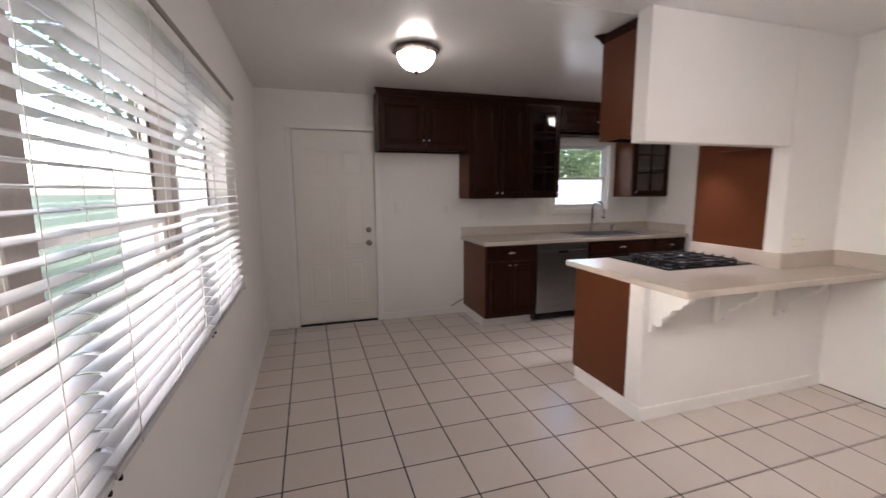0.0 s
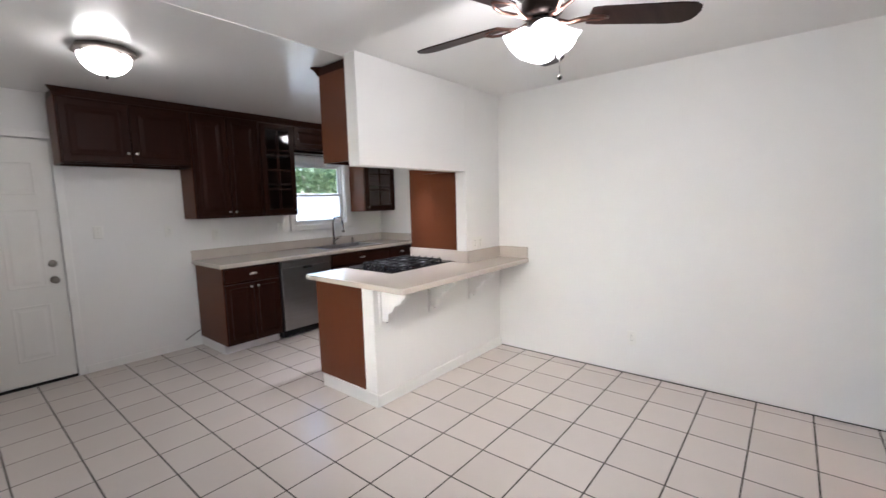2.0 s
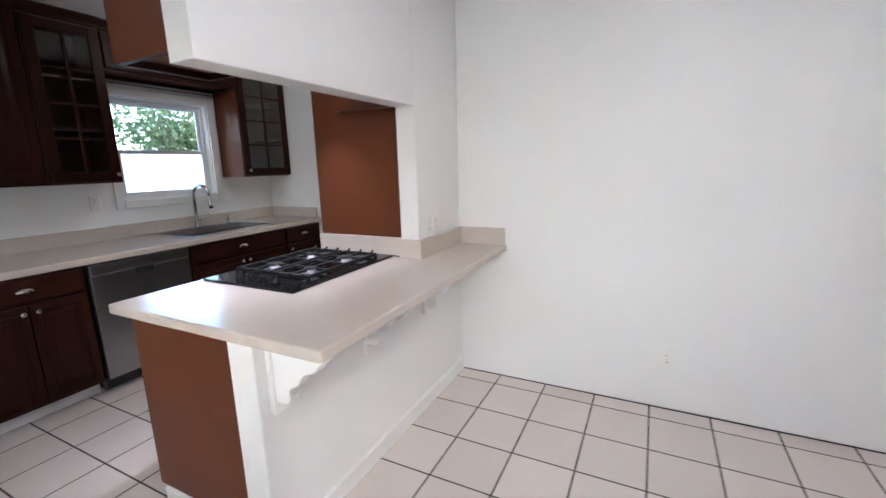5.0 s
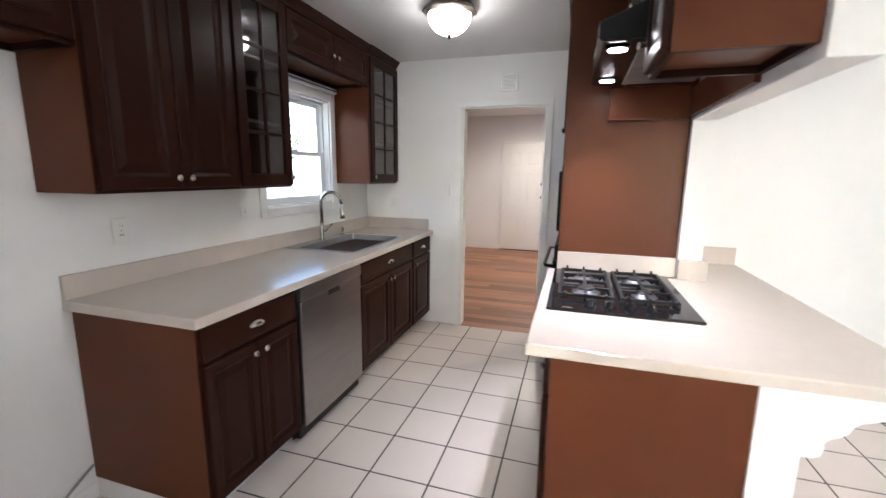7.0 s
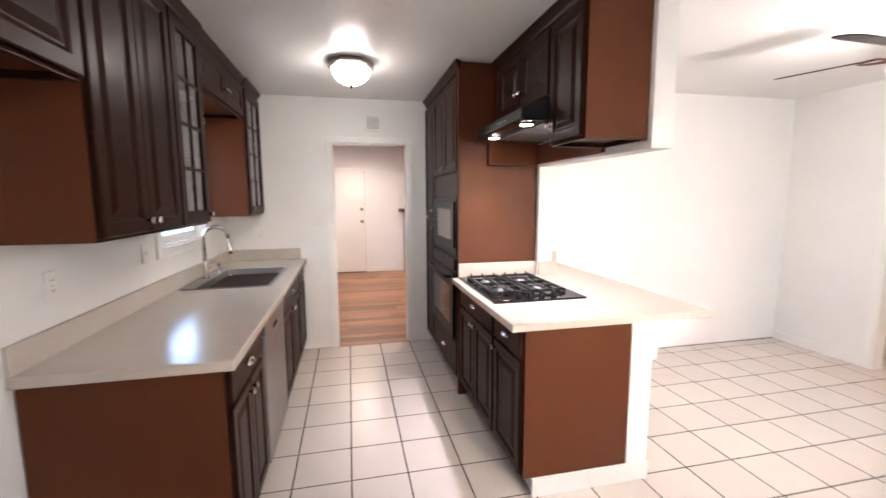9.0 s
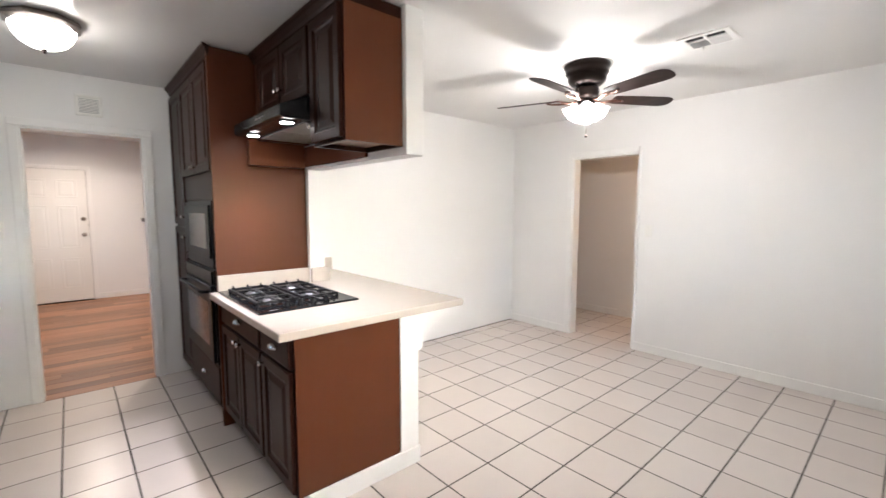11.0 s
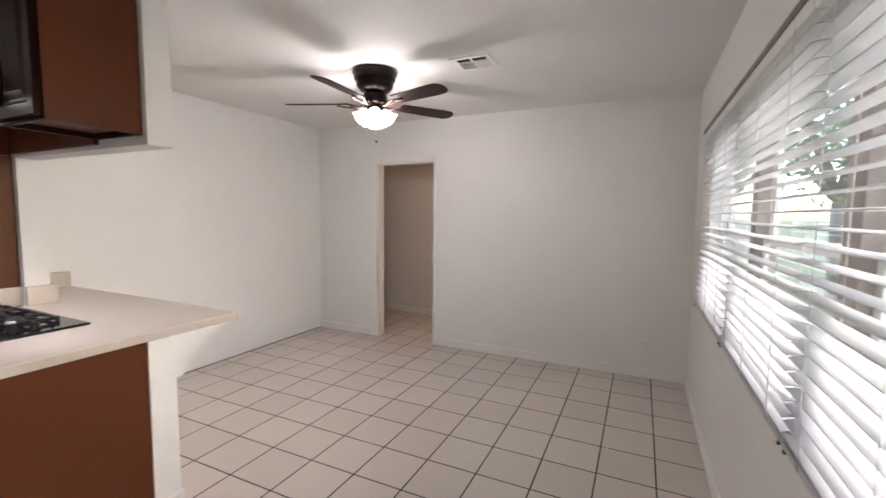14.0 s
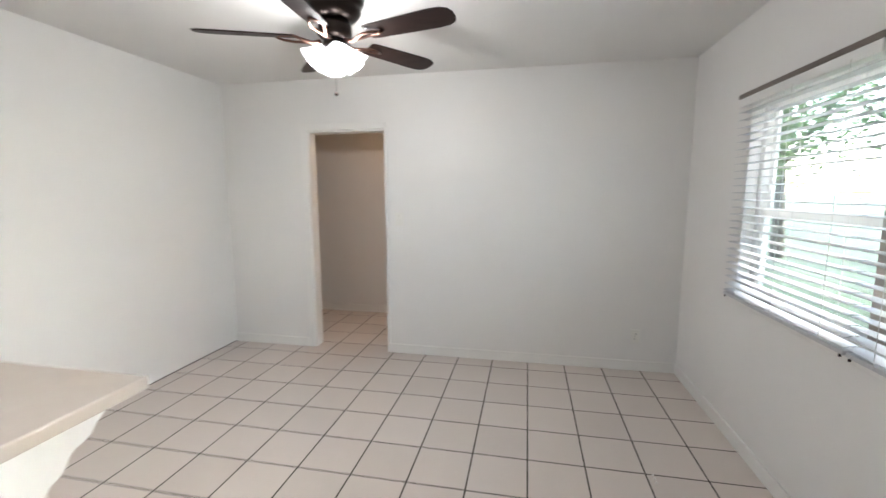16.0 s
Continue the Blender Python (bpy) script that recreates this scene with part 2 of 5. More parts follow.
def facing(side, x, y, z):
    """The pose of a board's lower left corner, seen from the side that it faces."""
    cols = {"s": ((1, 0, 0), (0, 0, 1), (0, -1, 0)), "n": ((-1, 0, 0), (0, 0, 1), (0, 1, 0)),
            "e": ((0, 1, 0), (0, 0, 1), (1, 0, 0)), "w": ((0, -1, 0), (0, 0, 1), (-1, 0, 0)),
            "down": ((1, 0, 0), (0, -1, 0), (0, 0, -1))}[side]
    m = Matrix.Identity(4)
    for c in range(3):
        for r in range(3):
            m[r][c] = cols[c][r]
    m.translation = (x, y, z)
    return m


def thing(name, loc, label, category, group="", kind=""):
    ob = new(name)
    ob.empty_display_size = 0.05
    ob.location = loc
    return tagged(ob, label, category, group, kind)


def base_of(ob):
    return base_of(ob.parent) + ob.location if ob.parent else ob.location.copy()


def part(name, bm, mat, parent=None, label="", smooth=False):
    """Links bm, drawn in world places, as one mesh under parent."""
    me = bpy.data.meshes.new(name)
    if parent is not None:
        bm.transform(Matrix.Translation(-base_of(parent)))
    if smooth:
        for f in bm.faces:
            f.smooth = True
    bm.to_mesh(me)
    bm.free()
    me.materials.append(mat)
    ob = new(name, me)
    ob.parent = parent
    if label:
        ob["label"] = label
    return ob


def single(name, bm, mat, label, category, kind="", group=""):
    """A thing of one mesh, its origin at its base."""
    lo = [min(v.co[i] for v in bm.verts) for i in range(3)]
    hi = [max(v.co[i] for v in bm.verts) for i in range(3)]
    at = Vector(((lo[0] + hi[0]) / 2, (lo[1] + hi[1]) / 2, lo[2]))
    bm.transform(Matrix.Translation(-at))
    ob = part(name, bm, mat)
    ob.location = at
    return tagged(ob, label, category, group, kind)


def placed(bm, m):
    bm.transform(m)
    return bm


def wall_x(y0, y1, x0, x1, holes=(), z1=None):
    """A wall along x, with holes (x0, x1, z0, z1) through it."""
    return wall(lambda a, b, c, d: (a, b, y0, y1, c, d), x0, x1, holes, z1 or TOP)


def wall_y(x0, x1, y0, y1, holes=(), z1=None):
    return wall(lambda a, b, c, d: (x0, x1, a, b, c, d), y0, y1, holes, z1 or TOP)


def holed_slab(x0, x1, y0, y1, z0, z1, hole):
    """One slab with a rectangular hole right through it."""
    bm = bmesh.new()
    xs, ys = (x0, hole[0], hole[1], x1), (y0, hole[2], hole[3], y1)
    v = {(i, j, k): bm.verts.new((xs[i], ys[j], (z0, z1)[k])) for i in range(4) for j in range(4) for k in range(2)}
    for i in range(3):
        for j in range(3):
            if (i, j) != (1, 1):
                bm.faces.new([v[q] for q in ((i, j, 1), (i + 1, j, 1), (i + 1, j + 1, 1), (i, j + 1, 1))])
                bm.faces.new([v[q] for q in ((i, j, 0), (i, j + 1, 0), (i + 1, j + 1, 0), (i + 1, j, 0))])
    for a in range(3):
        for j in (0, 3):
            bm.faces.new([v[q] for q in ((a, j, 0), (a + 1, j, 0), (a + 1, j, 1), (a, j, 1))])
            bm.faces.new([v[q] for q in ((j, a, 0), (j, a + 1, 0), (j, a + 1, 1), (j, a, 1))])
    for j in (1, 2):
        bm.faces.new([v[q] for q in ((1, j, 0), (2, j, 0), (2, j, 1), (1, j, 1))])
        bm.faces.new([v[q] for q in ((j, 1, 0), (j, 2, 0), (j, 2, 1), (j, 1, 1))])
    bmesh.ops.recalc_face_normals(bm, faces=bm.faces[:])
    rim = [e for e in bm.edges if all(abs(q.co.y - y0) < 1e-5 for q in e.verts) or all(abs(q.co.x - x0) < 1e-5 for q in e.verts)]
    rim = [e for e in rim if len(e.link_faces) == 2 and e.calc_face_angle() > 0.5]
    bmesh.ops.bevel(bm, geom=rim, offset=0.006, segments=2, affect="EDGES", profile=0.5)
    return bm


def wall(put, a0, a1, holes, top):
    bm = bmesh.new()
    at = a0
    for h0, h1, z0, z1 in sorted(holes):
        if h0 > at:
            box(bm, *put(at, h0, 0, top))
        if z0 > 0:
            box(bm, *put(h0, h1, 0, z0))
        if z1 < top:
            box(bm, *put(h0, h1, z1, top))
        at = h1
    if at < a1:
        box(bm, *put(at, a1, 0, top))
    return bm


# ---------------------------------------------------------------- structure
def structure(name, bm, mat, label, category):
    return single(name, bm, mat, label, category, "structure")


WIN_N = (2.885, 3.69, 1.210, 2.02)      # kitchen window
WIN_W = (0.27, 3.09, 0.855, 1.985)       # wide dining window
DOOR_N = (-0.185, 0.650, 0.0, 2.085)
DOOR_K = (3.215, 3.950, 0.0, 2.04)
DOOR_S = (1.945, 2.685, 0.0, 2.02)

wall_north = structure("wall_north", wall_x(YN, YN + 0.13, XW - 0.13, XK + 0.12, (DOOR_N, WIN_N)), M_WALL, "white painted kitchen wall with a door and a window", "wall")
wall_west = structure("wall_west", wall_y(XW - 0.13, XW, YS - 0.12, YN, (WIN_W,)), M_WALL, "white painted wall with one wide window", "wall")
wall_south = structure("wall_south", wall_x(YS - 0.12, YS, XW, XE + 0.11, (DOOR_S,)), M_WALL, "white painted wall with a cased doorway", "wall")
wall_east = structure("wall_east", wall_y(XE, XE + 0.11, YS, YP0), M_WALL, "plain white painted dining wall", "wall")
wall_kitchen = structure("wall_kitchen", wall_y(XK, XK + 0.12, YP1, YN, (DOOR_K,)), M_WALL, "white kitchen end wall with a doorway to the living room", "wall")
wall_behind = structure("wall_behind_oven", boxes((3.0, XK + 0.12, YP0, YP1, 0, TOP)), M_WALL, "white painted partition behind the oven tower", "wall")
half_wall = structure("half_wall", boxes((1.885, 3.0, YP0, YP1, 0, 0.873)), M_WALL, "white half wall carrying the breakfast bar", "half wall")
soffit = structure("soffit_wall", boxes((1.812, 3.0, YP0, YP1, 1.730, TOP), bevel=0.004), M_WALL, "white hanging wall above the breakfast bar", "soffit")
ceiling = structure("ceiling", boxes((XW - 0.13, XE + 0.11, YS - 0.12, 2.43, TOP, TOP + 0.15)), M_CEIL, "flat white painted dining ceiling", "ceiling")
ceiling_k = structure("ceiling_kitchen", boxes((XW - 0.13, XK + 0.12, 2.43, YN + 0.13, TOP - 0.004, TOP + 0.15)), M_CEILK, "glossy white painted kitchen ceiling", "ceiling")


def baseboard(name, rows, label="white painted baseboard"):
    return structure(name, boxes(*rows, bevel=0.004), M_TRIM, label, "baseboard")


baseboard("baseboard_south", [(XW + 0.013, 1.93, YS, YS + 0.014, 0, 0.085)])
baseboard("baseboard_south", [(2.747, XE, YS, YS + 0.014, 0, 0.085)])
baseboard("baseboard_west", [(XW, XW + 0.013, YS, YN, 0, 0.085)])
baseboard("baseboard_north", [(0.71, 1.68, YN - 0.014, YN, 0, 0.075)])
baseboard("baseboard_north", [(XW + 0.013, -0.25, YN - 0.014, YN, 0, 0.075)])
baseboard("baseboard_bar", [(1.87, XE, YP0 - 0.016, YP0, 0, 0.085)], "white baseboard along the breakfast bar wall")

# ---------------------------------------------------------------- doors, windows, trim
def casing(name, side, x, y, w, h, wide=0.06, deep=0.016, legs=(True, True), label="white painted door casing"):
    """Two upright boards and a head round an opening whose lower left corner is x, y."""
    ob = thing(name, facing(side, x, y, 0).translation, label, "door casing", kind="structure")
    m = facing(side, x, y, 0)
    if legs[0]:
        part("upright", placed(boxes((-wide, 0, 0, h, 0, deep), bevel=0.004), m), M_TRIM, ob)
    if legs[1]:
        part("upright", placed(boxes((w, w + wide, 0, h, 0, deep), bevel=0.004), m), M_TRIM, ob)
    part("head", placed(boxes((-wide if legs[0] else 0, w + wide if legs[1] else w, h, h + wide, 0, deep + 0.002), bevel=0.004), m), M_TRIM, ob)
    return ob


def jamb(name, along, a0, a1, b0, b1, h):
    """The lining of a doorway through a wall from b0 to b1."""
    t = 0.014
    if along == "x":
        rows = [(a0, a0 + t, b0, b1, 0, h), (a1 - t, a1, b0, b1, 0, h), (a0, a1, b0, b1, h - t, h)]
    else:
        rows = [(b0, b1, a0, a0 + t, 0, h), (b0, b1, a1 - t, a1, 0, h), (b0, b1, a0, a1, h - t, h)]
    return structure(name, boxes(*rows), M_TRIM, "white painted doorway lining", "door jamb")


def panel_door(name, side, x, y, w, h, label, knob_u, knob_z, bolt_z, group=""):
    """A moulded six-panel door leaf with a knob and a deadbolt."""
    m = facing(side, x, y, 0.02)
    ob = thing(name, m.translation, label, "door", group, "structure")
    part("leaf", placed(boxes((0.004, w - 0.004, 0, h - 0.0245, -0.04, 0), bevel=0.0015), m), M_DOOR, ob)
    # Added dark frame: shades the gap round the leaf and stops daylight there.
    part("gap_backing", placed(boxes((0, 0.016, 0, h - 0.0205, -0.052, -0.0405), (w - 0.016, w, 0, h - 0.0205, -0.052, -0.0405), (0.016, w - 0.016, h - 0.038, h - 0.0205, -0.052, -0.0405)), m), M_DARK, ob, "dark frame added behind the gap round the leaf")
    pw = (w - 0.12 * 2 - 0.11) / 2
    for u in (0.12, 0.12 + pw + 0.11):
        for v, ph in ((0.2, 0.47), (0.82, 0.66), (1.60, 0.27)):
            bm = ringed(pw, ph, [(0, 0.001), (0.008, 0.004), (0.016, 0.001), (0.034, 0.0012), (0.048, 0.0035)])
            part("moulded_panel", placed(bm, m @ pose(u, v, 0.0006)), M_DOOR, ob)
    k = part("door_knob", placed(lathe([(0.032, 0), (0.032, 0.005), (0.012, 0.010), (0.011, 0.03), (0.026, 0.038), (0.029, 0.052), (0.020, 0.062), (0.002, 0.064)], 20), m @ pose(knob_u, knob_z - 0.02, 0)), M_AGED, ob, "dull nickel round knob")
    part("deadbolt", placed(lathe([(0.031, 0), (0.031, 0.008), (0.024, 0.014), (0.022, 0.016), (0.002, 0.017)], 20), m @ pose(knob_u, bolt_z - 0.02, 0)), M_AGED, ob, "dull nickel deadbolt")
    return ob


panel_door("door_1", "s", DOOR_N[0], YN + 0.02, DOOR_N[1] - DOOR_N[0], 2.085, "closed white six-panel back door with nickel hardware", 0.760, 0.888, 1.030)
casing("trim_back_door", "s", DOOR_N[0], YN, DOOR_N[1] - DOOR_N[0], 2.085, 0.058)
# Dark fill under the leaf, coloured as the shade of the door gap.
structure("threshold", boxes((DOOR_N[0], DOOR_N[1], YN + 0.005, YN + 0.12, 0.0, 0.0195)), M_DARK, "dark threshold fill painted as the gap's shade under the back door", "threshold")
casing("trim_living_doorway", "w", XK, DOOR_K[1], DOOR_K[1] - DOOR_K[0], 2.04, 0.055)
jamb("jamb_living_doorway", "y", DOOR_K[0], DOOR_K[1], XK, XK + 0.12, 2.04)
casing("trim_hall_doorway", "n", DOOR_S[1], YS, DOOR_S[1] - DOOR_S[0], 2.02, 0.06, legs=(True, False))
jamb("jamb_hall_doorway", "x", DOOR_S[0], DOOR_S[1], YS - 0.12, YS, 2.02)
structure("trim_hall_doorway_edge", boxes((DOOR_S[0] - 0.02, DOOR_S[0], YS, YS + 0.012, 0, 2.04), bevel=0.003), M_TRIM, "narrow white edge trim beside the hall doorway", "trim")


def pane(bm, m, parent):
    ob = part("pane", placed(bm, m), M_GLASS, parent)
    ob.visible_shadow = False
    return ob


def kitchen_window():
    x0, x1, z0, z1 = WIN_N
    w, h = x1 - x0, z1 - z0
    m = facing("s", x0, YN + 0.05, z0)
    ob = thing("window_1", m.translation, "white vinyl single-hung kitchen window over the sink", "window", kind="structure")
    f = 0.03
    for r in ((0, f, 0, h), (w - f, w, 0, h), (f, w - f, 0, f), (f, w - f, h - f, h)):
        part("window_frame", placed(boxes((*r, -0.06, 0), bevel=0.003), m), M_VINYL, ob)
    mid = 0.385
    for v0, v1, d in ((f, mid + 0.016, -0.022), (mid - 0.016, h - f, -0.048)):
        sash = part("sash", placed(boxes((f, f + 0.03, v0, v1, d, d + 0.02), (w - f - 0.03, w - f, v0, v1, d, d + 0.02), (f + 0.03, w - f - 0.03, v0, v0 + 0.03, d, d + 0.02), (f + 0.03, w - f - 0.03, v1 - 0.03, v1, d, d + 0.02), bevel=0.002), m), M_VINYL, ob)
        pane(boxes((f + 0.028, w - f - 0.028, v0 + 0.028, v1 - 0.028, d + 0.008, d + 0.012)), m, sash)
    part("latch", placed(boxes((w / 2 - 0.03, w / 2 + 0.03, mid + 0.014, mid + 0.026, -0.012, 0.006), bevel=0.003), m), M_VINYL, ob)
    m = facing("s", x0, YN, z0)
    c = 0.062
    for r in ((-c, 0, -c, h + c), (w, w + c, -c, h + c), (0, w, h, h + c), (0, w, -c, 0)):
        part("window_casing", placed(boxes((*r, 0, 0.016), bevel=0.004), m), M_TRIM, ob)
    # the lining of the opening
    for r in ((0, 0.01, 0, h), (w - 0.01, w, 0, h), (0.01, w - 0.01, 0, 0.01), (0.01, w - 0.01, h - 0.01, h)):
        part("window_lining", placed(boxes((*r, -0.05, 0)), m), M_TRIM, ob)


kitchen_window()
rail = thing("blind_headrail", (3.3, YN - 0.03, 2.075), "raised white blind headrail above the kitchen window", "blind")
part("headrail", boxes((2.84, 3.745, YN - 0.05, YN - 0.018, 2.084, 2.122), bevel=0.004), M_VINYL, rail)
# No groove is cut: a dark strip on the face draws its shade.
part("groove_shade", boxes((2.84, 3.745, YN - 0.053, YN - 0.05, 2.100, 2.107)), M_DARK, rail)


def dining_window():
    y0, y1, z0, z1 = WIN_W
    ob = thing("window_2", (XW, y0, z0), "wide three-part white dining window behind blinds", "window", kind="structure")
    m = facing("e", XW - 0.07, y0, z0)
    w, h = y1 - y0, z1 - z0
    f = 0.045
    for r in ((0, f, 0, h), (w - f, w, 0, h), (f, w - f, 0, f), (f, w - f, h - f, h)):
        part("window_frame", placed(boxes((*r, -0.05, 0.01), bevel=0.003), m), M_VINYL, ob)
    cuts = [f, 0.97, 1.94, w - f]
    for a in cuts[1:3]:
        part("mullion", placed(boxes((a - 0.05, a + 0.05, f, h - f, -0.05, 0.03), bevel=0.003), m), M_WFRAME, ob, "grey brown mullion post")
    for i, (a, b) in enumerate(zip(cuts, cuts[1:])):
        a, b = a + (0.05 if i else 0), b - (0.05 if i < 2 else 0)
        mid = 0.50
        for v0, v1, d in ((f, mid + 0.02, -0.02), (mid - 0.02, h - f, -0.044)):
            sash = part("sash", placed(boxes((a, a + 0.035, v0, v1, d, d + 0.02), (b - 0.035, b, v0, v1, d, d + 0.02), (a + 0.035, b - 0.035, v0, v0 + 0.035, d, d + 0.02), (a + 0.035, b - 0.035, v1 - 0.035, v1, d, d + 0.02), bevel=0.002), m), M_VINYL, ob)
            pane(boxes((a + 0.033, b - 0.033, v0 + 0.033, v1 - 0.033, d + 0.008, d + 0.012)), m, sash)
        part("gasket", placed(boxes((b - 0.045, b - 0.036, mid, h - f, -0.02, -0.012)), m), M_DARK, ob)
    part("window_sill", boxes((XW - 0.06, XW + 0.022, y0 - 0.03, y1 + 0.03, z0 - 0.024, z0), bevel=0.005), M_TRIM, ob)
    return ob


dining_window()


def window_blind(y0, y1, count=26):
    """A wooden-slat blind, its slats lying almost flat."""
    x, top, low = XW + 0.034, 1.985, 0.872
    w = y1 - y0
    ob = thing("window_blind", (x, y0, low), "lowered white two-inch slat blind with open slats", "blind", "dining window blinds")
    part("headrail", boxes((x - 0.028, x + 0.026, y0, y1, top - 0.045, top), bevel=0.003), M_VINYL, ob)
    part("rail_channel", boxes((x - 0.028, x + 0.03, y0 - 0.004, y1 + 0.004, top, top + 0.024), bevel=0.002), M_RAIL, ob, "dark brown top channel")
    bm = bmesh.new()
    steps = 6
    rows = []
    for i in range(steps + 1):
        u = -0.025 + 0.05 * i / steps
        z = 0.0035 * (1 - (u / 0.025) ** 2)
        rows.append([bm.verts.new((u, s * (w / 2 - 0.003), z + dz)) for s in (-1, 1) for dz in (0, -0.0026)])
    for a, b in zip(rows, rows[1:]):
        bm.faces.new((a[0], a[2], b[2], b[0]))
        bm.faces.new((a[1], b[1], b[3], a[3]))
        bm.faces.new((a[0], b[0], b[1], a[1]))
        bm.faces.new((a[2], a[3], b[3], b[2]))
    bm.faces.new((rows[0][0], rows[0][1], rows[0][3], rows[0][2]))
    bm.faces.new((rows[-1][0], rows[-1][2], rows[-1][3], rows[-1][1]))
    bmesh.ops.recalc_face_normals(bm, faces=bm.faces[:])
    me = bpy.data.meshes.new("slat")
    bm.to_mesh(me)
    bm.free()
    me.materials.append(M_SLAT)
    for i in range(count):
        z = low + 0.03 + (top - 0.075 - low - 0.03) * i / (count - 1)
        s = new("slat", me)
        s.parent = ob
        tilt = 1.5 + 2 * math.sin(i * 1.7) + (8 if i < 2 else 0)
        s.matrix_local = pose(random.uniform(-0.001, 0.001), w / 2, z - low, 0, tilt, random.uniform(-0.12, 0.12))
    part("bottom_rail", boxes((x - 0.026, x + 0.026, y0 + 0.002, y1 - 0.002, low - 0.004, low + 0.014), bevel=0.003), M_SLAT, ob)
    for f in (0.14, 0.5, 0.86):
        for dx in (-0.0275, 0.0275):
            part("ladder_cord", tube([(x + dx, y0 + w * f, low), (x + dx, y0 + w * f, top - 0.03)], 0.0011, 5), M_CORD, ob)
    part("tassel", lathe([(0.002, 0.04), (0.006, 0.03), (0.008, 0.0), (0.003, -0.002)], 8), M_PLATE, ob).location = (0.036, w * 0.86, -0.03)
    for yy in (y0 + 0.02, y1 - 0.02):
        part("hold_down_clip", boxes((x + 0.018, x + 0.026, yy - 0.004, yy + 0.004, low - 0.016, low - 0.004), bevel=0.002), M_BRONZE, ob)
    return ob


for y0, y1 in ((0.25, 1.235), (1.245, 2.195), (2.205, 3.12)):
    window_blind(y0, y1)


# ---------------------------------------------------------------- cabinets
def knob(parent, m, u, v):
    part("knob", placed(lathe([(0.006, 0), (0.006, 0.012), (0.013, 0.017), (0.015, 0.023), (0.011, 0.028), (0.002, 0.030)], 14), m @ pose(u, v, 0.02)), M_NICKEL, parent, "satin nickel round knob")


def cup_pull(parent, m, u, v):
    bm = bmesh.new()
    bmesh.ops.create_uvsphere(bm, u_segments=18, v_segments=10, radius=1.0)
    bmesh.ops.delete(bm, geom=[q for q in bm.verts if q.co.y < -0.25 or q.co.z < -0.02], context="VERTS")
    bm.transform(Matrix.Diagonal((0.046, 0.024, 0.026, 1)))
    bmesh.ops.solidify(bm, geom=bm.faces[:], thickness=0.002)
    for f in bm.faces:
        f.smooth = True
    part("cup_pull", placed(bm, m @ pose(u, v, 0.02)), M_NICKEL, parent, "satin nickel cup pull")


def cabinet_door(parent, m, u, v, w, h, knob_at=None):
    k = min(1.0, w / 0.34)
    rings = [(0, 0.016), (0.004, 0.020), (0.050 * k, 0.020), (0.055 * k, 0.014), (0.066 * k, 0.010), (0.074 * k, 0.010), (0.104 * k, 0.018), (0.108 * k, 0.018)]
    d = part("door", placed(ringed(w, h, rings), m @ pose(u, v, 0.001)), M_WOOD, parent, "raised-panel espresso door")
    if knob_at:
        knob(d, m, u + knob_at[0], v + knob_at[1])
    return d


def drawer(parent, m, u, v, w, h, pull=True):
    d = part("drawer_front", placed(ringed(w, h, [(0, 0.014), (0.003, 0.018), (0.010, 0.020), (0.012, 0.020)]), m @ pose(u, v, 0.001)), M_WOOD, parent)
    if pull:
        cup_pull(d, m, u + w / 2, v + h / 2 - 0.005)
    return d


def base_cabinet(side, x0, x1, front, back, label, doors, kick, drawers=(1,), side_faces=()):
    """A floor unit: body, white kick board, drawer fronts above, doors below. Fractions share the width."""
    w = x1 - x0
    ob = thing("base_cabinet", ((x0 + x1) / 2, (front + back) / 2, 0), label, "kitchen cabinet")
    lo, hi = min(front, back), max(front, back)
    part("body", boxes((x0 + 0.001, x1 - 0.001, lo, hi, 0.098, 0.873)), M_WOOD, ob)
    part("toe_kick", boxes((x0 + 0.001, x1 - 0.001, min(kick, back), max(kick, back), 0, 0.098)), M_TRIM, ob, "white painted kick board")
    m = facing(side, x0 if side == "s" else x1, front, 0)
    u = 0.0
    for f in drawers:
        drawer(ob, m, u + 0.012, 0.722, w * f - 0.024, 0.135)
        u += w * f
    u = 0.0
    for f, at in doors:
        dw = w * f - (0.024 if f == 1 or len(doors) == 1 else 0.015)
        off = 0.012 if u == 0 else 0.003
        cabinet_door(ob, m, u + off, 0.118, dw, 0.585, {"l": (0.03, 0.545), "r": (dw - 0.03, 0.545)}[at])
        u += w * f
    for x in side_faces:
        part("side_panel", boxes((x - 0.004, x + 0.003, lo + 0.0, hi - 0.002, 0.098, 0.872)), M_SIDE, ob, "red-brown veneer side panel")
    return ob


FB = 4.27
RISE = 0.008                     # the sink counter stands a little higher than the bar
TALL = 1 + RISE / 0.873
base_cabinet("s", 1.686, 2.272, FB, YN - 0.003, "espresso base cabinet with one drawer and two raised-panel doors", ((0.5, "r"), (0.5, "l")), 4.355, side_faces=(1.686,)).scale.z = TALL
base_cabinet("s", 2.930, 3.870, FB, YN - 0.003, "espresso sink base cabinet with false drawer and two doors", ((0.5, "r"), (0.5, "l")), 4.355).scale.z = TALL
base_cabinet("s", 3.872, XK - 0.003, FB, YN - 0.003, "narrow espresso base cabinet beside the end wall", ((1, "l"),), 4.355).scale.z = TALL
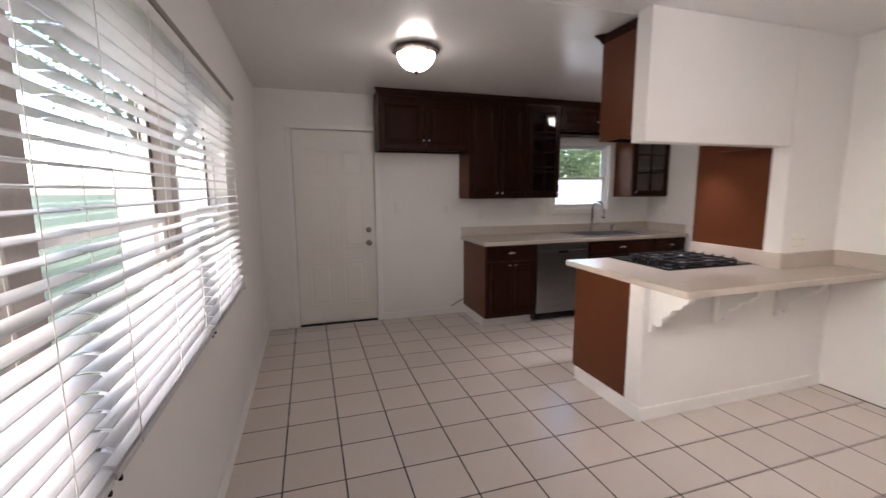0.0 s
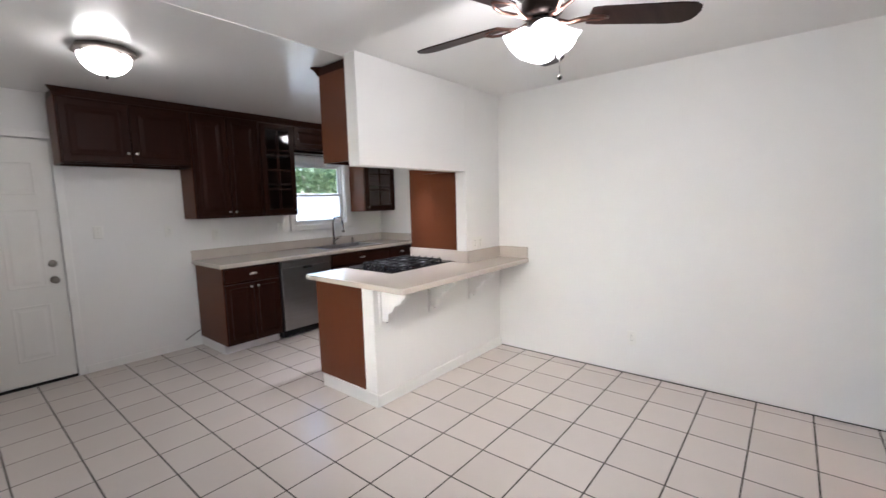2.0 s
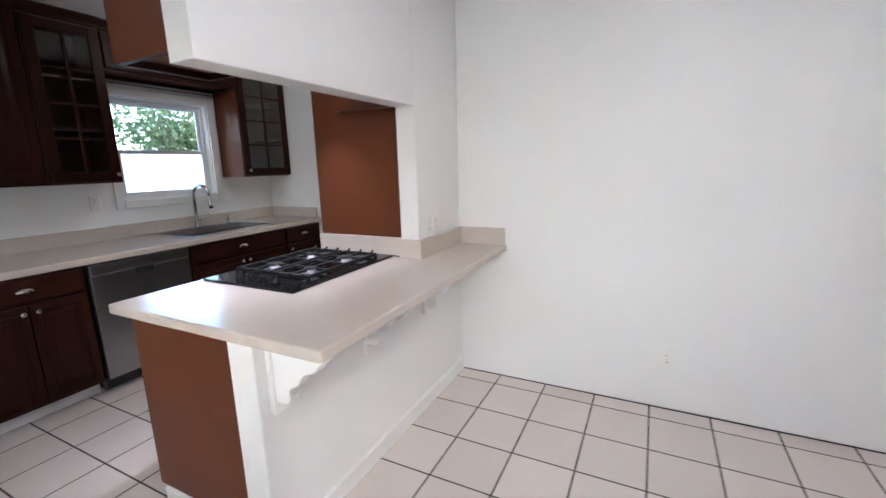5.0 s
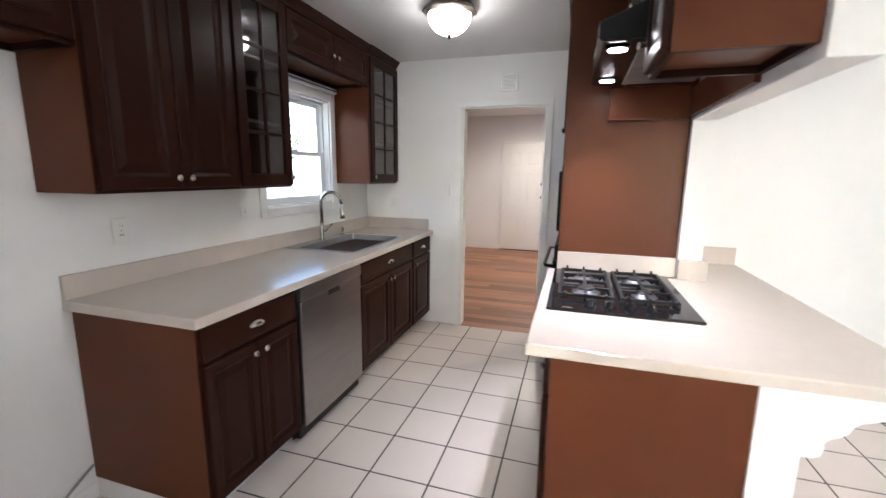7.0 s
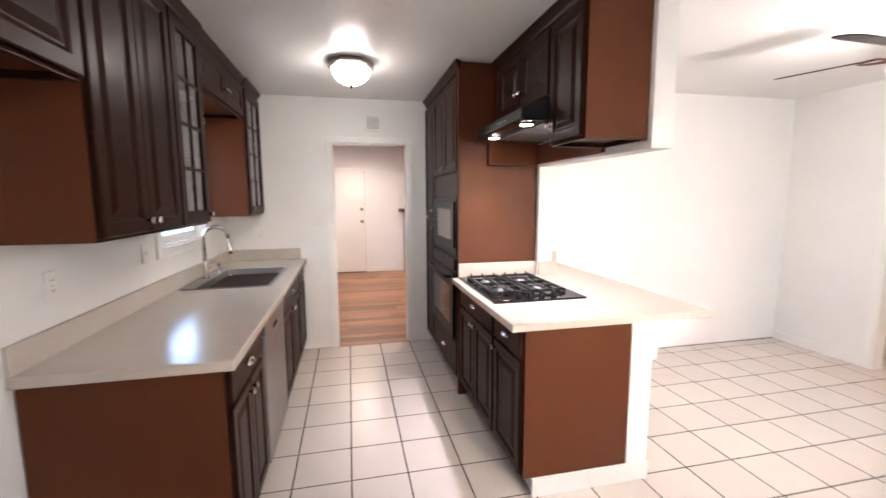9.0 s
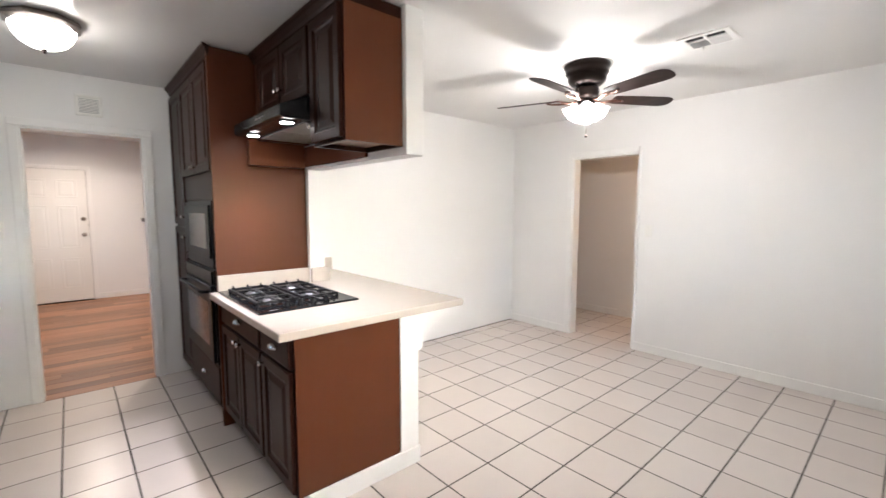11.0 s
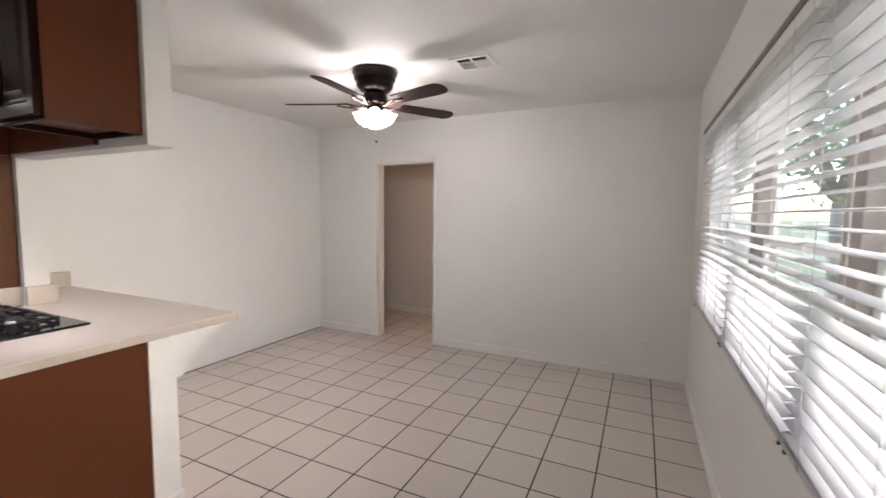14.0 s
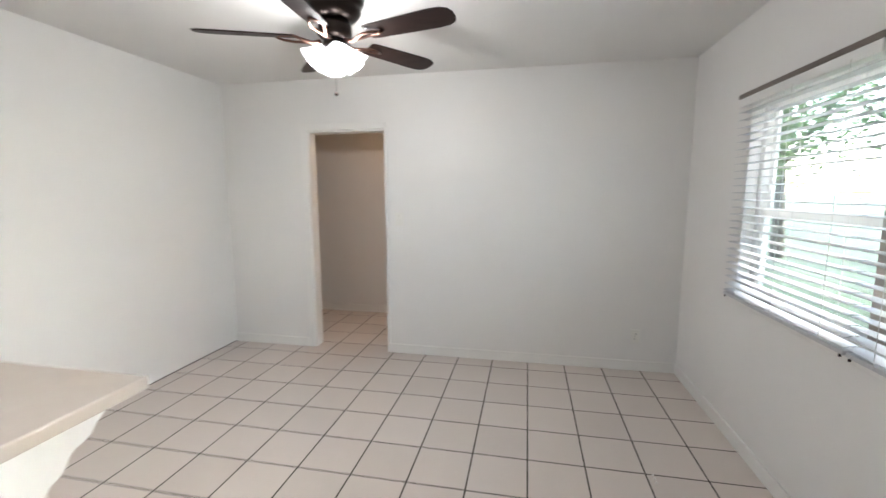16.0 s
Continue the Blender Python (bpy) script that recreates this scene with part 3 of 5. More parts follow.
# peninsula units, facing the kitchen
FP = 2.992
base_cabinet("n", 1.885, 2.285, FP, YP1 + 0.002, "espresso end cabinet of the breakfast bar with red-brown side", ((1, "l"),), 2.93, side_faces=(1.885,))
base_cabinet("n", 2.287, 3.036, FP, YP1 + 0.002, "espresso cooktop cabinet with wide drawer and two doors", ((0.5, "r"), (0.5, "l")), 2.93)
structure("baseboard_bar_end", boxes((1.868, 1.884, YP0 - 0.016, 2.945, 0, 0.098), bevel=0.004), M_TRIM, "white baseboard round the bar end", "baseboard")
structure("bar_end_post", boxes((1.872, 1.884, YP0 - 0.004, YP1 + 0.004, 0.098, 0.873), bevel=0.002), M_TRIM, "white painted end board of the half wall", "trim")


def dishwasher(x0, x1):
    ob = thing("dishwasher", ((x0 + x1) / 2, 4.5, 0), "stainless steel dishwasher built in under the counter", "dishwasher")
    ob.scale.z = TALL
    w = x1 - x0
    part("tub", boxes((x0 + 0.004, x1 - 0.004, FB + 0.01, YN - 0.01, 0.03, 0.868)), M_BLACK, ob, "black dishwasher body")
    m = facing("s", x0 + 0.010, FB + 0.010, 0)
    d = part("door", placed(boxes((0, w - 0.02, 0.105, 0.79, 0, 0.038), bevel=0.006), m), M_STEEL, ob)
    part("control_strip", placed(boxes((0, w - 0.02, 0.794, 0.862, 0, 0.044), bevel=0.005), m), M_STEEL, ob)
    # The hand pocket isn't cut in; a dark plate carries its shade.
    part("pocket_shade", placed(boxes((w / 2 - 0.07, w / 2 + 0.05, 0.762, 0.788, 0.034, 0.040), bevel=0.002), m), M_DARK, d, "dark plate painted as the hand pocket's shade")
    part("kick_plate", placed(boxes((0, w - 0.02, 0.012, 0.10, -0.055, -0.045)), m), M_BLACK, ob)


dishwasher(2.275, 2.927)


def crown(ob, side, x, y, w, ends=(0, 0)):
    """A crown moulding along the top of a wall cabinet, w long, seen from its front."""
    m = facing(side, x, y, 0)
    z = TOP - 0.006
    outline = [(0, z - 0.065), (0.010, z - 0.062), (0.014, z - 0.045), (0.030, z - 0.022), (0.040, z - 0.014), (0.040, z), (-0.01, z), (-0.01, z - 0.065)]
    bm = bmesh.new()
    rows = []
    for u, e in ((0, ends[0]), (w, ends[1])):
        s = -1 if u == 0 else 1
        rows.append([bm.verts.new((u + s * e * max(0, n), v, n)) for n, v in outline])
    bm.faces.new(rows[0])
    bm.faces.new(rows[1][::-1])
    for i in range(len(outline)):
        j = (i + 1) % len(outline)
        bm.faces.new((rows[0][i], rows[1][i], rows[1][j], rows[0][j]))
    bmesh.ops.recalc_face_normals(bm, faces=bm.faces[:])
    part("crown_moulding", placed(bm, m), M_WOOD, ob)


def wall_cabinet(side, x0, x1, front, back, z0, label, doors, side_faces=(), ends=(0, 0)):
    w = x1 - x0
    lo, hi = min(front, back), max(front, back)
    ob = thing("wall_cabinet", ((x0 + x1) / 2, (lo + hi) / 2, z0), label, "kitchen cabinet")
    part("body", boxes((x0 + 0.001, x1 - 0.001, lo, hi, z0 + 0.03, TOP - 0.012)), M_WOOD, ob)
    # the underside lies back behind a rail all round
    part("underside", boxes((x0 + 0.02, x1 - 0.02, lo + 0.02, hi - 0.02, z0 + 0.024, z0 + 0.0295)), M_SIDE, ob, "red-brown veneer underside")
    for x in (x0 + 0.001, x1 - 0.019):
        part("side_rail", boxes((x, x + 0.018, lo, hi, z0, z0 + 0.0295)), M_WOOD, ob)
    for y in (lo, hi - 0.018):
        part("front_rail" if abs(y - front) < 0.02 else "back_rail", boxes((x0 + 0.0195, x1 - 0.0195, y, y + 0.018, z0, z0 + 0.0295)), M_WOOD, ob)
    m = facing(side, x0 if side == "s" else x1, front, 0)
    u = 0.0
    h = TOP - 0.012 - 0.072 - z0 - 0.014
    for f, at in doors:
        dw = w * f - (0.024 if len(doors) == 1 else 0.015)
        off = 0.012 if u == 0 else 0.003
        ku = 0.028 if at == "l" else dw - 0.028
        cabinet_door(ob, m, u + off, z0 + 0.014, dw, h, (ku, 0.045 if h > 0.7 else 0.085))
        u += w * f
    crown(ob, side, x0 if side == "s" else x1, front, w, ends)
    for x in side_faces:
        part("side_panel", boxes((x - 0.003, x + 0.003, lo + 0.001, hi - 0.002, z0 + 0.001, TOP - 0.07)), M_SIDE, ob, "red-brown veneer side panel")
    return ob


def glass_cabinet(x0, x1, z0, label, knob_right, side_faces=()):
    """A wall unit with a door of eight small panes."""
    front, back = FU, YN - 0.003
    w, z1 = x1 - x0, TOP - 0.012
    ob = thing("wall_cabinet", ((x0 + x1) / 2, (front + back) / 2, z0), label, "kitchen cabinet")
    t = 0.016
    part("body", boxes((x0 + 0.001, x0 + t, front, back, z0, z1), (x1 - t, x1 - 0.001, front, back, z0, z1), (x0 + t, x1 - t, front, back, z0, z0 + t), (x0 + t, x1 - t, front, back, z1 - 0.07, z1), (x0 + t, x1 - t, back - 0.008, back, z0 + t, z1 - 0.07)), M_INSIDE, ob)
    for z in (z0 + 0.35, z0 + 0.68):
        part("shelf", boxes((x0 + t, x1 - t, front + 0.02, back - 0.01, z, z + t)), M_INSIDE, ob)
    m = facing("s", x0 + 0.008, front, z0 + 0.014)
    dw, h = w - 0.016, z1 - 0.072 - z0 - 0.014
    s = min(0.062, dw * 0.17)
    d = part("door", placed(boxes((0, s, 0, h, 0.001, 0.021), (dw - s, dw, 0, h, 0.001, 0.021), (s, dw - s, 0, s, 0.001, 0.021), (s, dw - s, h - s, h, 0.001, 0.021), bevel=0.003), m), M_WOOD, ob, "espresso door frame with eight glass panes")
    part("muntin", placed(boxes((dw / 2 - 0.009, dw / 2 + 0.009, s, h - s, 0.004, 0.018), bevel=0.003), m), M_WOOD, d)
    ph = (h - 2 * s) / 4
    for i in (1, 2, 3):
        part("muntin", placed(boxes((s, dw - s, s + i * ph - 0.009, s + i * ph + 0.009, 0.005, 0.017), bevel=0.003), m), M_WOOD, d)
    for i in range(4):
        for a, b in ((s, dw / 2 - 0.009), (dw / 2 + 0.009, dw - s)):
            pane(boxes((a - 0.003, b + 0.003, s + i * ph + 0.006, s + (i + 1) * ph - 0.006, 0.008, 0.011)), m, d)
    knob(d, m, dw - 0.028 if knob_right else 0.028, 0.045)
    crown(ob, "s", x0, front, w)
    for x in side_faces:
        part("side_panel", boxes((x - 0.003, x + 0.003, front + 0.001, back - 0.002, z0 + 0.001, TOP - 0.07)), M_SIDE, ob, "red-brown veneer side panel")
    return ob


FU = 4.602
BK = YN - 0.003
wall_cabinet("s", 0.66, 1.626, FU, BK, 1.864, "short espresso wall cabinet over the empty fridge space", ((0.5, "r"), (0.5, "l")), side_faces=(0.66,), ends=(1, 0))
wall_cabinet("s", 1.628, 2.318, FU, BK, 1.362, "tall espresso wall cabinet with two raised-panel doors", ((0.5, "r"), (0.5, "l")), side_faces=(1.628,))
glass_cabinet(2.320, 2.742, 1.362, "espresso wall cabinet with a glazed eight-pane door", True, (2.742,))
wall_cabinet("s", 2.744, 3.778, FU + 0.012, BK, 2.135, "low espresso wall cabinet above the kitchen window", ((0.5, "r"), (0.5, "l")))
glass_cabinet(3.780, XK - 0.003, 1.362, "espresso corner wall cabinet with a glazed eight-pane door", False, (3.780,))
# above the cooktop, facing the kitchen
FH = 2.735
wall_cabinet("n", 1.842, 2.178, FH, YP1 + 0.002, 1.772, "espresso wall cabinet with red-brown end panel over the bar", ((1, "l"),), side_faces=(1.842,), ends=(0, 1))
wall_cabinet("n", 2.180, 2.950, FH, YP1 + 0.002, 2.03, "low espresso wall cabinet above the range hood", ((0.5, "r"), (0.5, "l")))
filler = thing("wall_cabinet", (2.97, 2.55, 1.772), "narrow red-brown filler cabinet beside the oven tower", "kitchen cabinet")
part("body", boxes((2.952, 3.036, YP1 + 0.002, FH, 1.90, TOP - 0.012)), M_SIDE, filler)
part("spacer_block", boxes((2.985, 3.036, YP1 + 0.024, 2.805, 1.738, 1.8995), bevel=0.002), M_SIDE, filler)
crown(filler, "n", 3.036, FH, 0.084)
part("rail", boxes((2.180, 3.036, YP1 + 0.002, YP1 + 0.022, 1.750, 1.885)), M_SIDE, filler, "red-brown rail behind the hood")


def range_hood():
    x0, x1 = 2.182, 2.948
    ob = thing("range_hood", (2.56, 2.6, 1.906), "black under-cabinet range hood with two lit lamps", "range hood")
    body = prism([(YP1 + 0.024, 2.028), (YP1 + 0.024, 1.925), (2.60, 1.909), (2.885, 1.906), (2.905, 1.918), (2.905, 1.972), (2.765, 2.028)], x1 - x0, "x")
    bmesh.ops.bevel(body, geom=body.edges[:], offset=0.006, segments=2, affect="EDGES", profile=0.5)
    part("hood_body", placed(body, pose(x0, 0, 0)), M_BLACK, ob)
    for a, b in ((x0 + 0.04, 2.560), (2.570, x1 - 0.04)):
        part("filter", boxes((a, b, 2.44, 2.76, 1.899, 1.907), bevel=0.002), M_GREY, ob, "grey mesh grease filter")
    for x in (2.270, 2.800):
        lens = lathe([(0.036, 0.004), (0.042, 0.002), (0.042, -0.004), (0.034, -0.006)], 24)
        part("lamp_ring", placed(lens, pose(x, 2.835, 1.904)), M_BLACK, ob)
        part("lamp_lens", placed(lathe([(0.033, 0.0), (0.033, -0.007), (0.02, -0.009)], 24), pose(x, 2.835, 1.9035)), M_LED, ob, "lit round lamp lens")
    for i in range(3):
        part("button", boxes((2.40 + 0.05 * i, 2.43 + 0.05 * i, 2.902, 2.908, 1.938, 1.948), bevel=0.002), M_STEEL, ob)


range_hood()
for x in (2.270, 2.800):
    lamp("hood_spot", "SPOT", look((x, 2.835, 1.889), (x, 2.835, 0)), HOOD_W, (1.0, 0.91, 0.94), 0.03, 84, 1.0)


def oven_tower():
    x0, x1 = 3.04, 3.905
    ob = thing("oven_tower", ((x0 + x1) / 2, 2.7, 0), "tall espresso oven cabinet with red-brown side panel", "kitchen cabinet")
    f = 3.008
    part("body", boxes((x0 + 0.02, x1, YP1 + 0.002, f, 0.098, TOP - 0.012)), M_WOOD, ob)
    part("toe_kick", boxes((x0 + 0.02, x1, YP1 + 0.002, 2.93, 0, 0.098)), M_TRIM, ob, "white painted kick board")
    part("side_panel", boxes((x0 - 0.002, x0 + 0.02, YP1 + 0.002, f + 0.014, 0.0, TOP - 0.012), bevel=0.002), M_SIDE, ob, "large glossy red-brown side panel")
    m = facing("n", x1, f, 0)
    w = x1 - x0 - 0.02
    for u, k in ((0.012, "r"), (w / 2 + 0.003, "l")):
        dw = w / 2 - 0.015
        cabinet_door(ob, m, u, 1.695, dw, 0.675, (dw - 0.028 if k == "r" else 0.028, 0.045))
    part("filler_panel", placed(boxes((0.012, w - 0.012, 1.515, 1.685, 0.001, 0.012)), m), M_WOOD, ob)
    drawer(ob, m, 0.012, 0.125, w - 0.024, 0.27)
    crown(ob, "n", x1, f, w + 0.02, (0, 1))
    # built-in appliances
    mw = thing("microwave", (3.48, f, 1.060), "black built-in microwave above the wall oven", "microwave")
    part("frame", placed(boxes((0.02, w - 0.02, 1.060, 1.505, 0.001, 0.018), bevel=0.003), m), M_OVEN, mw)
    d = part("door", placed(boxes((0.16, w - 0.05, 1.125, 1.475, 0.018, 0.034), bevel=0.004), m), M_OVEN, mw)
    part("door_window", placed(boxes((0.24, w - 0.12, 1.185, 1.42, 0.033, 0.036)), m), M_MESH, d, "dark meshed microwave window")
    part("control_panel", placed(boxes((0.05, 0.15, 1.125, 1.475, 0.018, 0.032), bevel=0.003), m), M_OVEN, mw)
    ov = thing("wall_oven", (3.48, f, 0.410), "black glass built-in wall oven with bar handle", "oven")
    part("frame", placed(boxes((0.02, w - 0.02, 0.410, 1.050, 0.001, 0.020), bevel=0.003), m), M_OVEN, ov)
    d = part("door", placed(boxes((0.03, w - 0.03, 0.425, 0.945, 0.020, 0.044), bevel=0.005), m), M_OVEN, ov)
    part("door_window", placed(boxes((0.11, w - 0.11, 0.53, 0.83, 0.0435, 0.0455)), m), M_MESH, d, "dark oven window")
    part("control_panel", placed(boxes((0.03, w - 0.03, 0.955, 1.042, 0.020, 0.036), bevel=0.003), m), M_OVEN, ov)
    part("handle", placed(tube([(0.08, 0.905, 0.044), (0.08, 0.908, 0.085), (0.12, 0.91, 0.092), (w - 0.12, 0.91, 0.092), (w - 0.08, 0.908, 0.085), (w - 0.08, 0.905, 0.044)], 0.011, 10), m), M_OVEN, d, "black bar handle")


oven_tower()
pantry = thing("tall_cabinet", (4.14, 2.7, 0), "tall espresso pantry cabinet beside the doorway", "kitchen cabinet")
part("body", boxes((3.908, XK - 0.003, YP1 + 0.002, 3.008, 0.098, TOP - 0.012)), M_WOOD, pantry)
part("toe_kick", boxes((3.908, XK - 0.003, YP1 + 0.002, 2.93, 0, 0.098)), M_TRIM, pantry, "white painted kick board")
pm = facing("n", XK - 0.003, 3.008, 0)
cabinet_door(pantry, pm, 0.012, 0.125, 0.44, 1.18, (0.41, 1.1))
cabinet_door(pantry, pm, 0.012, 1.325, 0.44, 1.045, (0.41, 0.06))
crown(pantry, "n", XK - 0.003, 3.008, 0.464)


# ---------------------------------------------------------------- worktops, sink, cooktop
def worktop():
    x0, x1, y0, y1 = 1.650, XK - 0.002, 4.222, YN - 0.002
    sx0, sx1, sy0, sy1 = 3.020, 3.800, 4.345, 4.850
    ob = thing("countertop", (3.0, 4.5, 0.873), "beige solid-surface worktop with low backsplash and sink", "countertop")
    z0, z1 = 0.873, COUNTER
    bm = holed_slab(x0, x1, y0, y1, z0, z1, (sx0, sx1, sy0, sy1))
    part("worktop", bm, M_COUNTER, ob)
    part("backsplash", boxes((x0 + 0.004, x1 - 0.02, y1 - 0.02, y1, z1, 1.017), bevel=0.003), M_COUNTER, ob)
    part("backsplash", boxes((x1 - 0.02, x1, y0 + 0.05, y1, z1, 1.017), bevel=0.003), M_COUNTER, ob)
    sink = thing("sink", (3.41, 4.60, 0.72), "stainless steel drop-in single-bowl kitchen sink", "sink")
    t = 0.022
    part("rim", boxes((sx0 - t, sx1 + t, sy0 - t, sy0 + 0.004, z1, z1 + 0.005), (sx0 - t, sx1 + t, sy1 - 0.06, sy1 + t, z1, z1 + 0.005), (sx0 - t, sx0 + 0.004, sy0, sy1, z1, z1 + 0.005), (sx1 - 0.004, sx1 + t, sy0, sy1, z1, z1 + 0.005), bevel=0.002), M_SINK, sink)
    bm = bmesh.new()
    a = [(sx0 + 0.003, sy0 + 0.003), (sx1 - 0.003, sy0 + 0.003), (sx1 - 0.003, sy1 - 0.058), (sx0 + 0.003, sy1 - 0.058)]
    c = ((sx0 + sx1) / 2, (sy0 + sy1) / 2 - 0.03)
    up = [bm.verts.new((x, y, z1 + 0.003)) for x, y in a]
    lo = [bm.verts.new((c[0] + (x - c[0]) * 0.95, c[1] + (y - c[1]) * 0.92, 0.72)) for x, y in a]
    for i in range(4):
        j = (i + 1) % 4
        bm.faces.new((up[j], up[i], lo[i], lo[j]))
    bm.faces.new(lo)
    bmesh.ops.bevel(bm, geom=[e for e in bm.edges if not e.is_boundary], offset=0.02, segments=3, affect="EDGES", profile=0.5)
    bmesh.ops.recalc_face_normals(bm, faces=bm.faces[:])
    bmesh.ops.reverse_faces(bm, faces=bm.faces[:])
    part("basin", bm, M_SINK, sink, smooth=True)
    part("drain", placed(lathe([(0.045, 0.0), (0.045, 0.004), (0.03, 0.006), (0.004, 0.003)], 20), pose(c[0], c[1], 0.721)), M_NICKEL, sink)

    ob.location.z += RISE
    sink.location.z += RISE


worktop()


def faucet(x, y, z):
    ob = thing("faucet", (x, y, z), "brushed nickel gooseneck pull-down kitchen faucet", "faucet")
    part("base", placed(lathe([(0.028, 0), (0.028, 0.006), (0.020, 0.016), (0.018, 0.12), (0.015, 0.13), (0.004, 0.132)], 18), pose(x, y, z)), M_CHROME, ob)
    arc = [(x, y, z + 0.12), (x, y, z + 0.30)]
    r = 0.075
    arc += [(x + 0.02 * (1 - math.cos(a)), y - r + r * math.cos(a), z + 0.30 + r * math.sin(a)) for a in [math.pi * k / 10 for k in range(1, 10)]]
    arc += [(x + 0.042, y - 2 * r - 0.004, z + 0.285)]
    part("spout", tube(arc, 0.0140, 12), M_CHROME, ob)
    part("spray_head", tube([(x + 0.042, y - 2 * r - 0.004, z + 0.290), (x + 0.043, y - 2 * r - 0.006, z + 0.25), (x + 0.044, y - 2 * r - 0.010, z + 0.20), (x + 0.044, y - 2 * r - 0.011, z + 0.17)], [0.013, 0.017, 0.021, 0.020], 14), M_CHROME, ob)
    part("lever", tube([(x + 0.015, y, z + 0.06), (x + 0.05, y - 0.01, z + 0.075), (x + 0.105, y - 0.03, z + 0.115)], [0.010, 0.008, 0.006], 10), M_CHROME, ob)


faucet(3.405, 4.838, COUNTER + RISE + 0.005)
single("soap_dispenser", placed(lathe([(0.020, 0), (0.020, 0.008), (0.013, 0.014), (0.012, 0.05), (0.016, 0.06), (0.012, 0.075), (0.002, 0.078)], 16), pose(3.715, 4.838, COUNTER + RISE + 0.005)), M_CHROME, "small nickel soap dispenser beside the faucet", "soap dispenser")


def bar_top():
    ob = thing("countertop", (2.5, 2.5, 0.873), "beige solid-surface breakfast bar top with overhang and backsplash", "countertop")
    x0, yf, yb = 1.843, 1.962, 3.072
    outline = [(x0, yf), (XE - 0.002, yf), (XE - 0.002, YP0 - 0.002), (3.0, YP0 - 0.002), (3.0, YP1 + 0.2), (3.036, YP1 + 0.2), (3.036, yb), (x0, yb)]
    bm = placed(prism(outline, COUNTER - 0.874), pose(0, 0, 0.874))
    bmesh.ops.bevel(bm, geom=bm.edges[:], offset=0.006, segments=2, affect="EDGES", profile=0.5)
    part("worktop", bm, M_COUNTER, ob)
    z = (COUNTER, 1.020)
    part("backsplash", boxes((3.018, 3.036, YP1 - 0.0, yb - 0.05, *z), bevel=0.002), M_COUNTER, ob)
    part("backsplash", boxes((2.974, 2.998, YP0 - 0.026, YP1 + 0.0, *z), bevel=0.002), M_COUNTER, ob)
    part("backsplash", boxes((3.0, XE - 0.026, YP0 - 0.026, YP0 - 0.003, *z), bevel=0.002), M_COUNTER, ob)
    part("backsplash", boxes((XE - 0.024, XE - 0.003, yf + 0.01, YP0 - 0.003, *z), bevel=0.002), M_COUNTER, ob)


bar_top()


def corbel(x, wide=0.042):
    """A scrolled wooden bracket under the overhang."""
    ob = thing("corbel", (x, YP0, 0.6), "white painted scrolled wooden bracket under the bar top", "bracket", "bar brackets")
    prof = [(0, 0.27), (0, 0.0), (-0.045, 0.0), (-0.062, 0.012), (-0.068, 0.035), (-0.066, 0.060), (-0.078, 0.078), (-0.10, 0.088), (-0.118, 0.105), (-0.128, 0.130), (-0.145, 0.148), (-0.172, 0.156), (-0.195, 0.170), (-0.21, 0.195), (-0.232, 0.212), (-0.245, 0.235), (-0.245, 0.27)]
    bm = prism([(YP0 - 0.02 + y, 0.632 + z * 0.89) for y, z in prof], wide, "x")
    part("scroll", placed(bm, pose(x - wide / 2, 0, 0)), M_TRIM, ob)
    part("back_plate", boxes((x - 0.034, x + 0.034, YP0 - 0.0205, YP0 - 0.0005, 0.585, 0.872), bevel=0.003), M_TRIM, ob)
    part("screw", placed(lathe([(0.004, 0), (0.004, 0.002), (0.001, 0.003)], 8), facing("s", x + 0.027, YP0 - 0.0205, 0.61)), M_BRONZE, ob)


for x in (1.955, 2.48, 3.035):
    corbel(x)


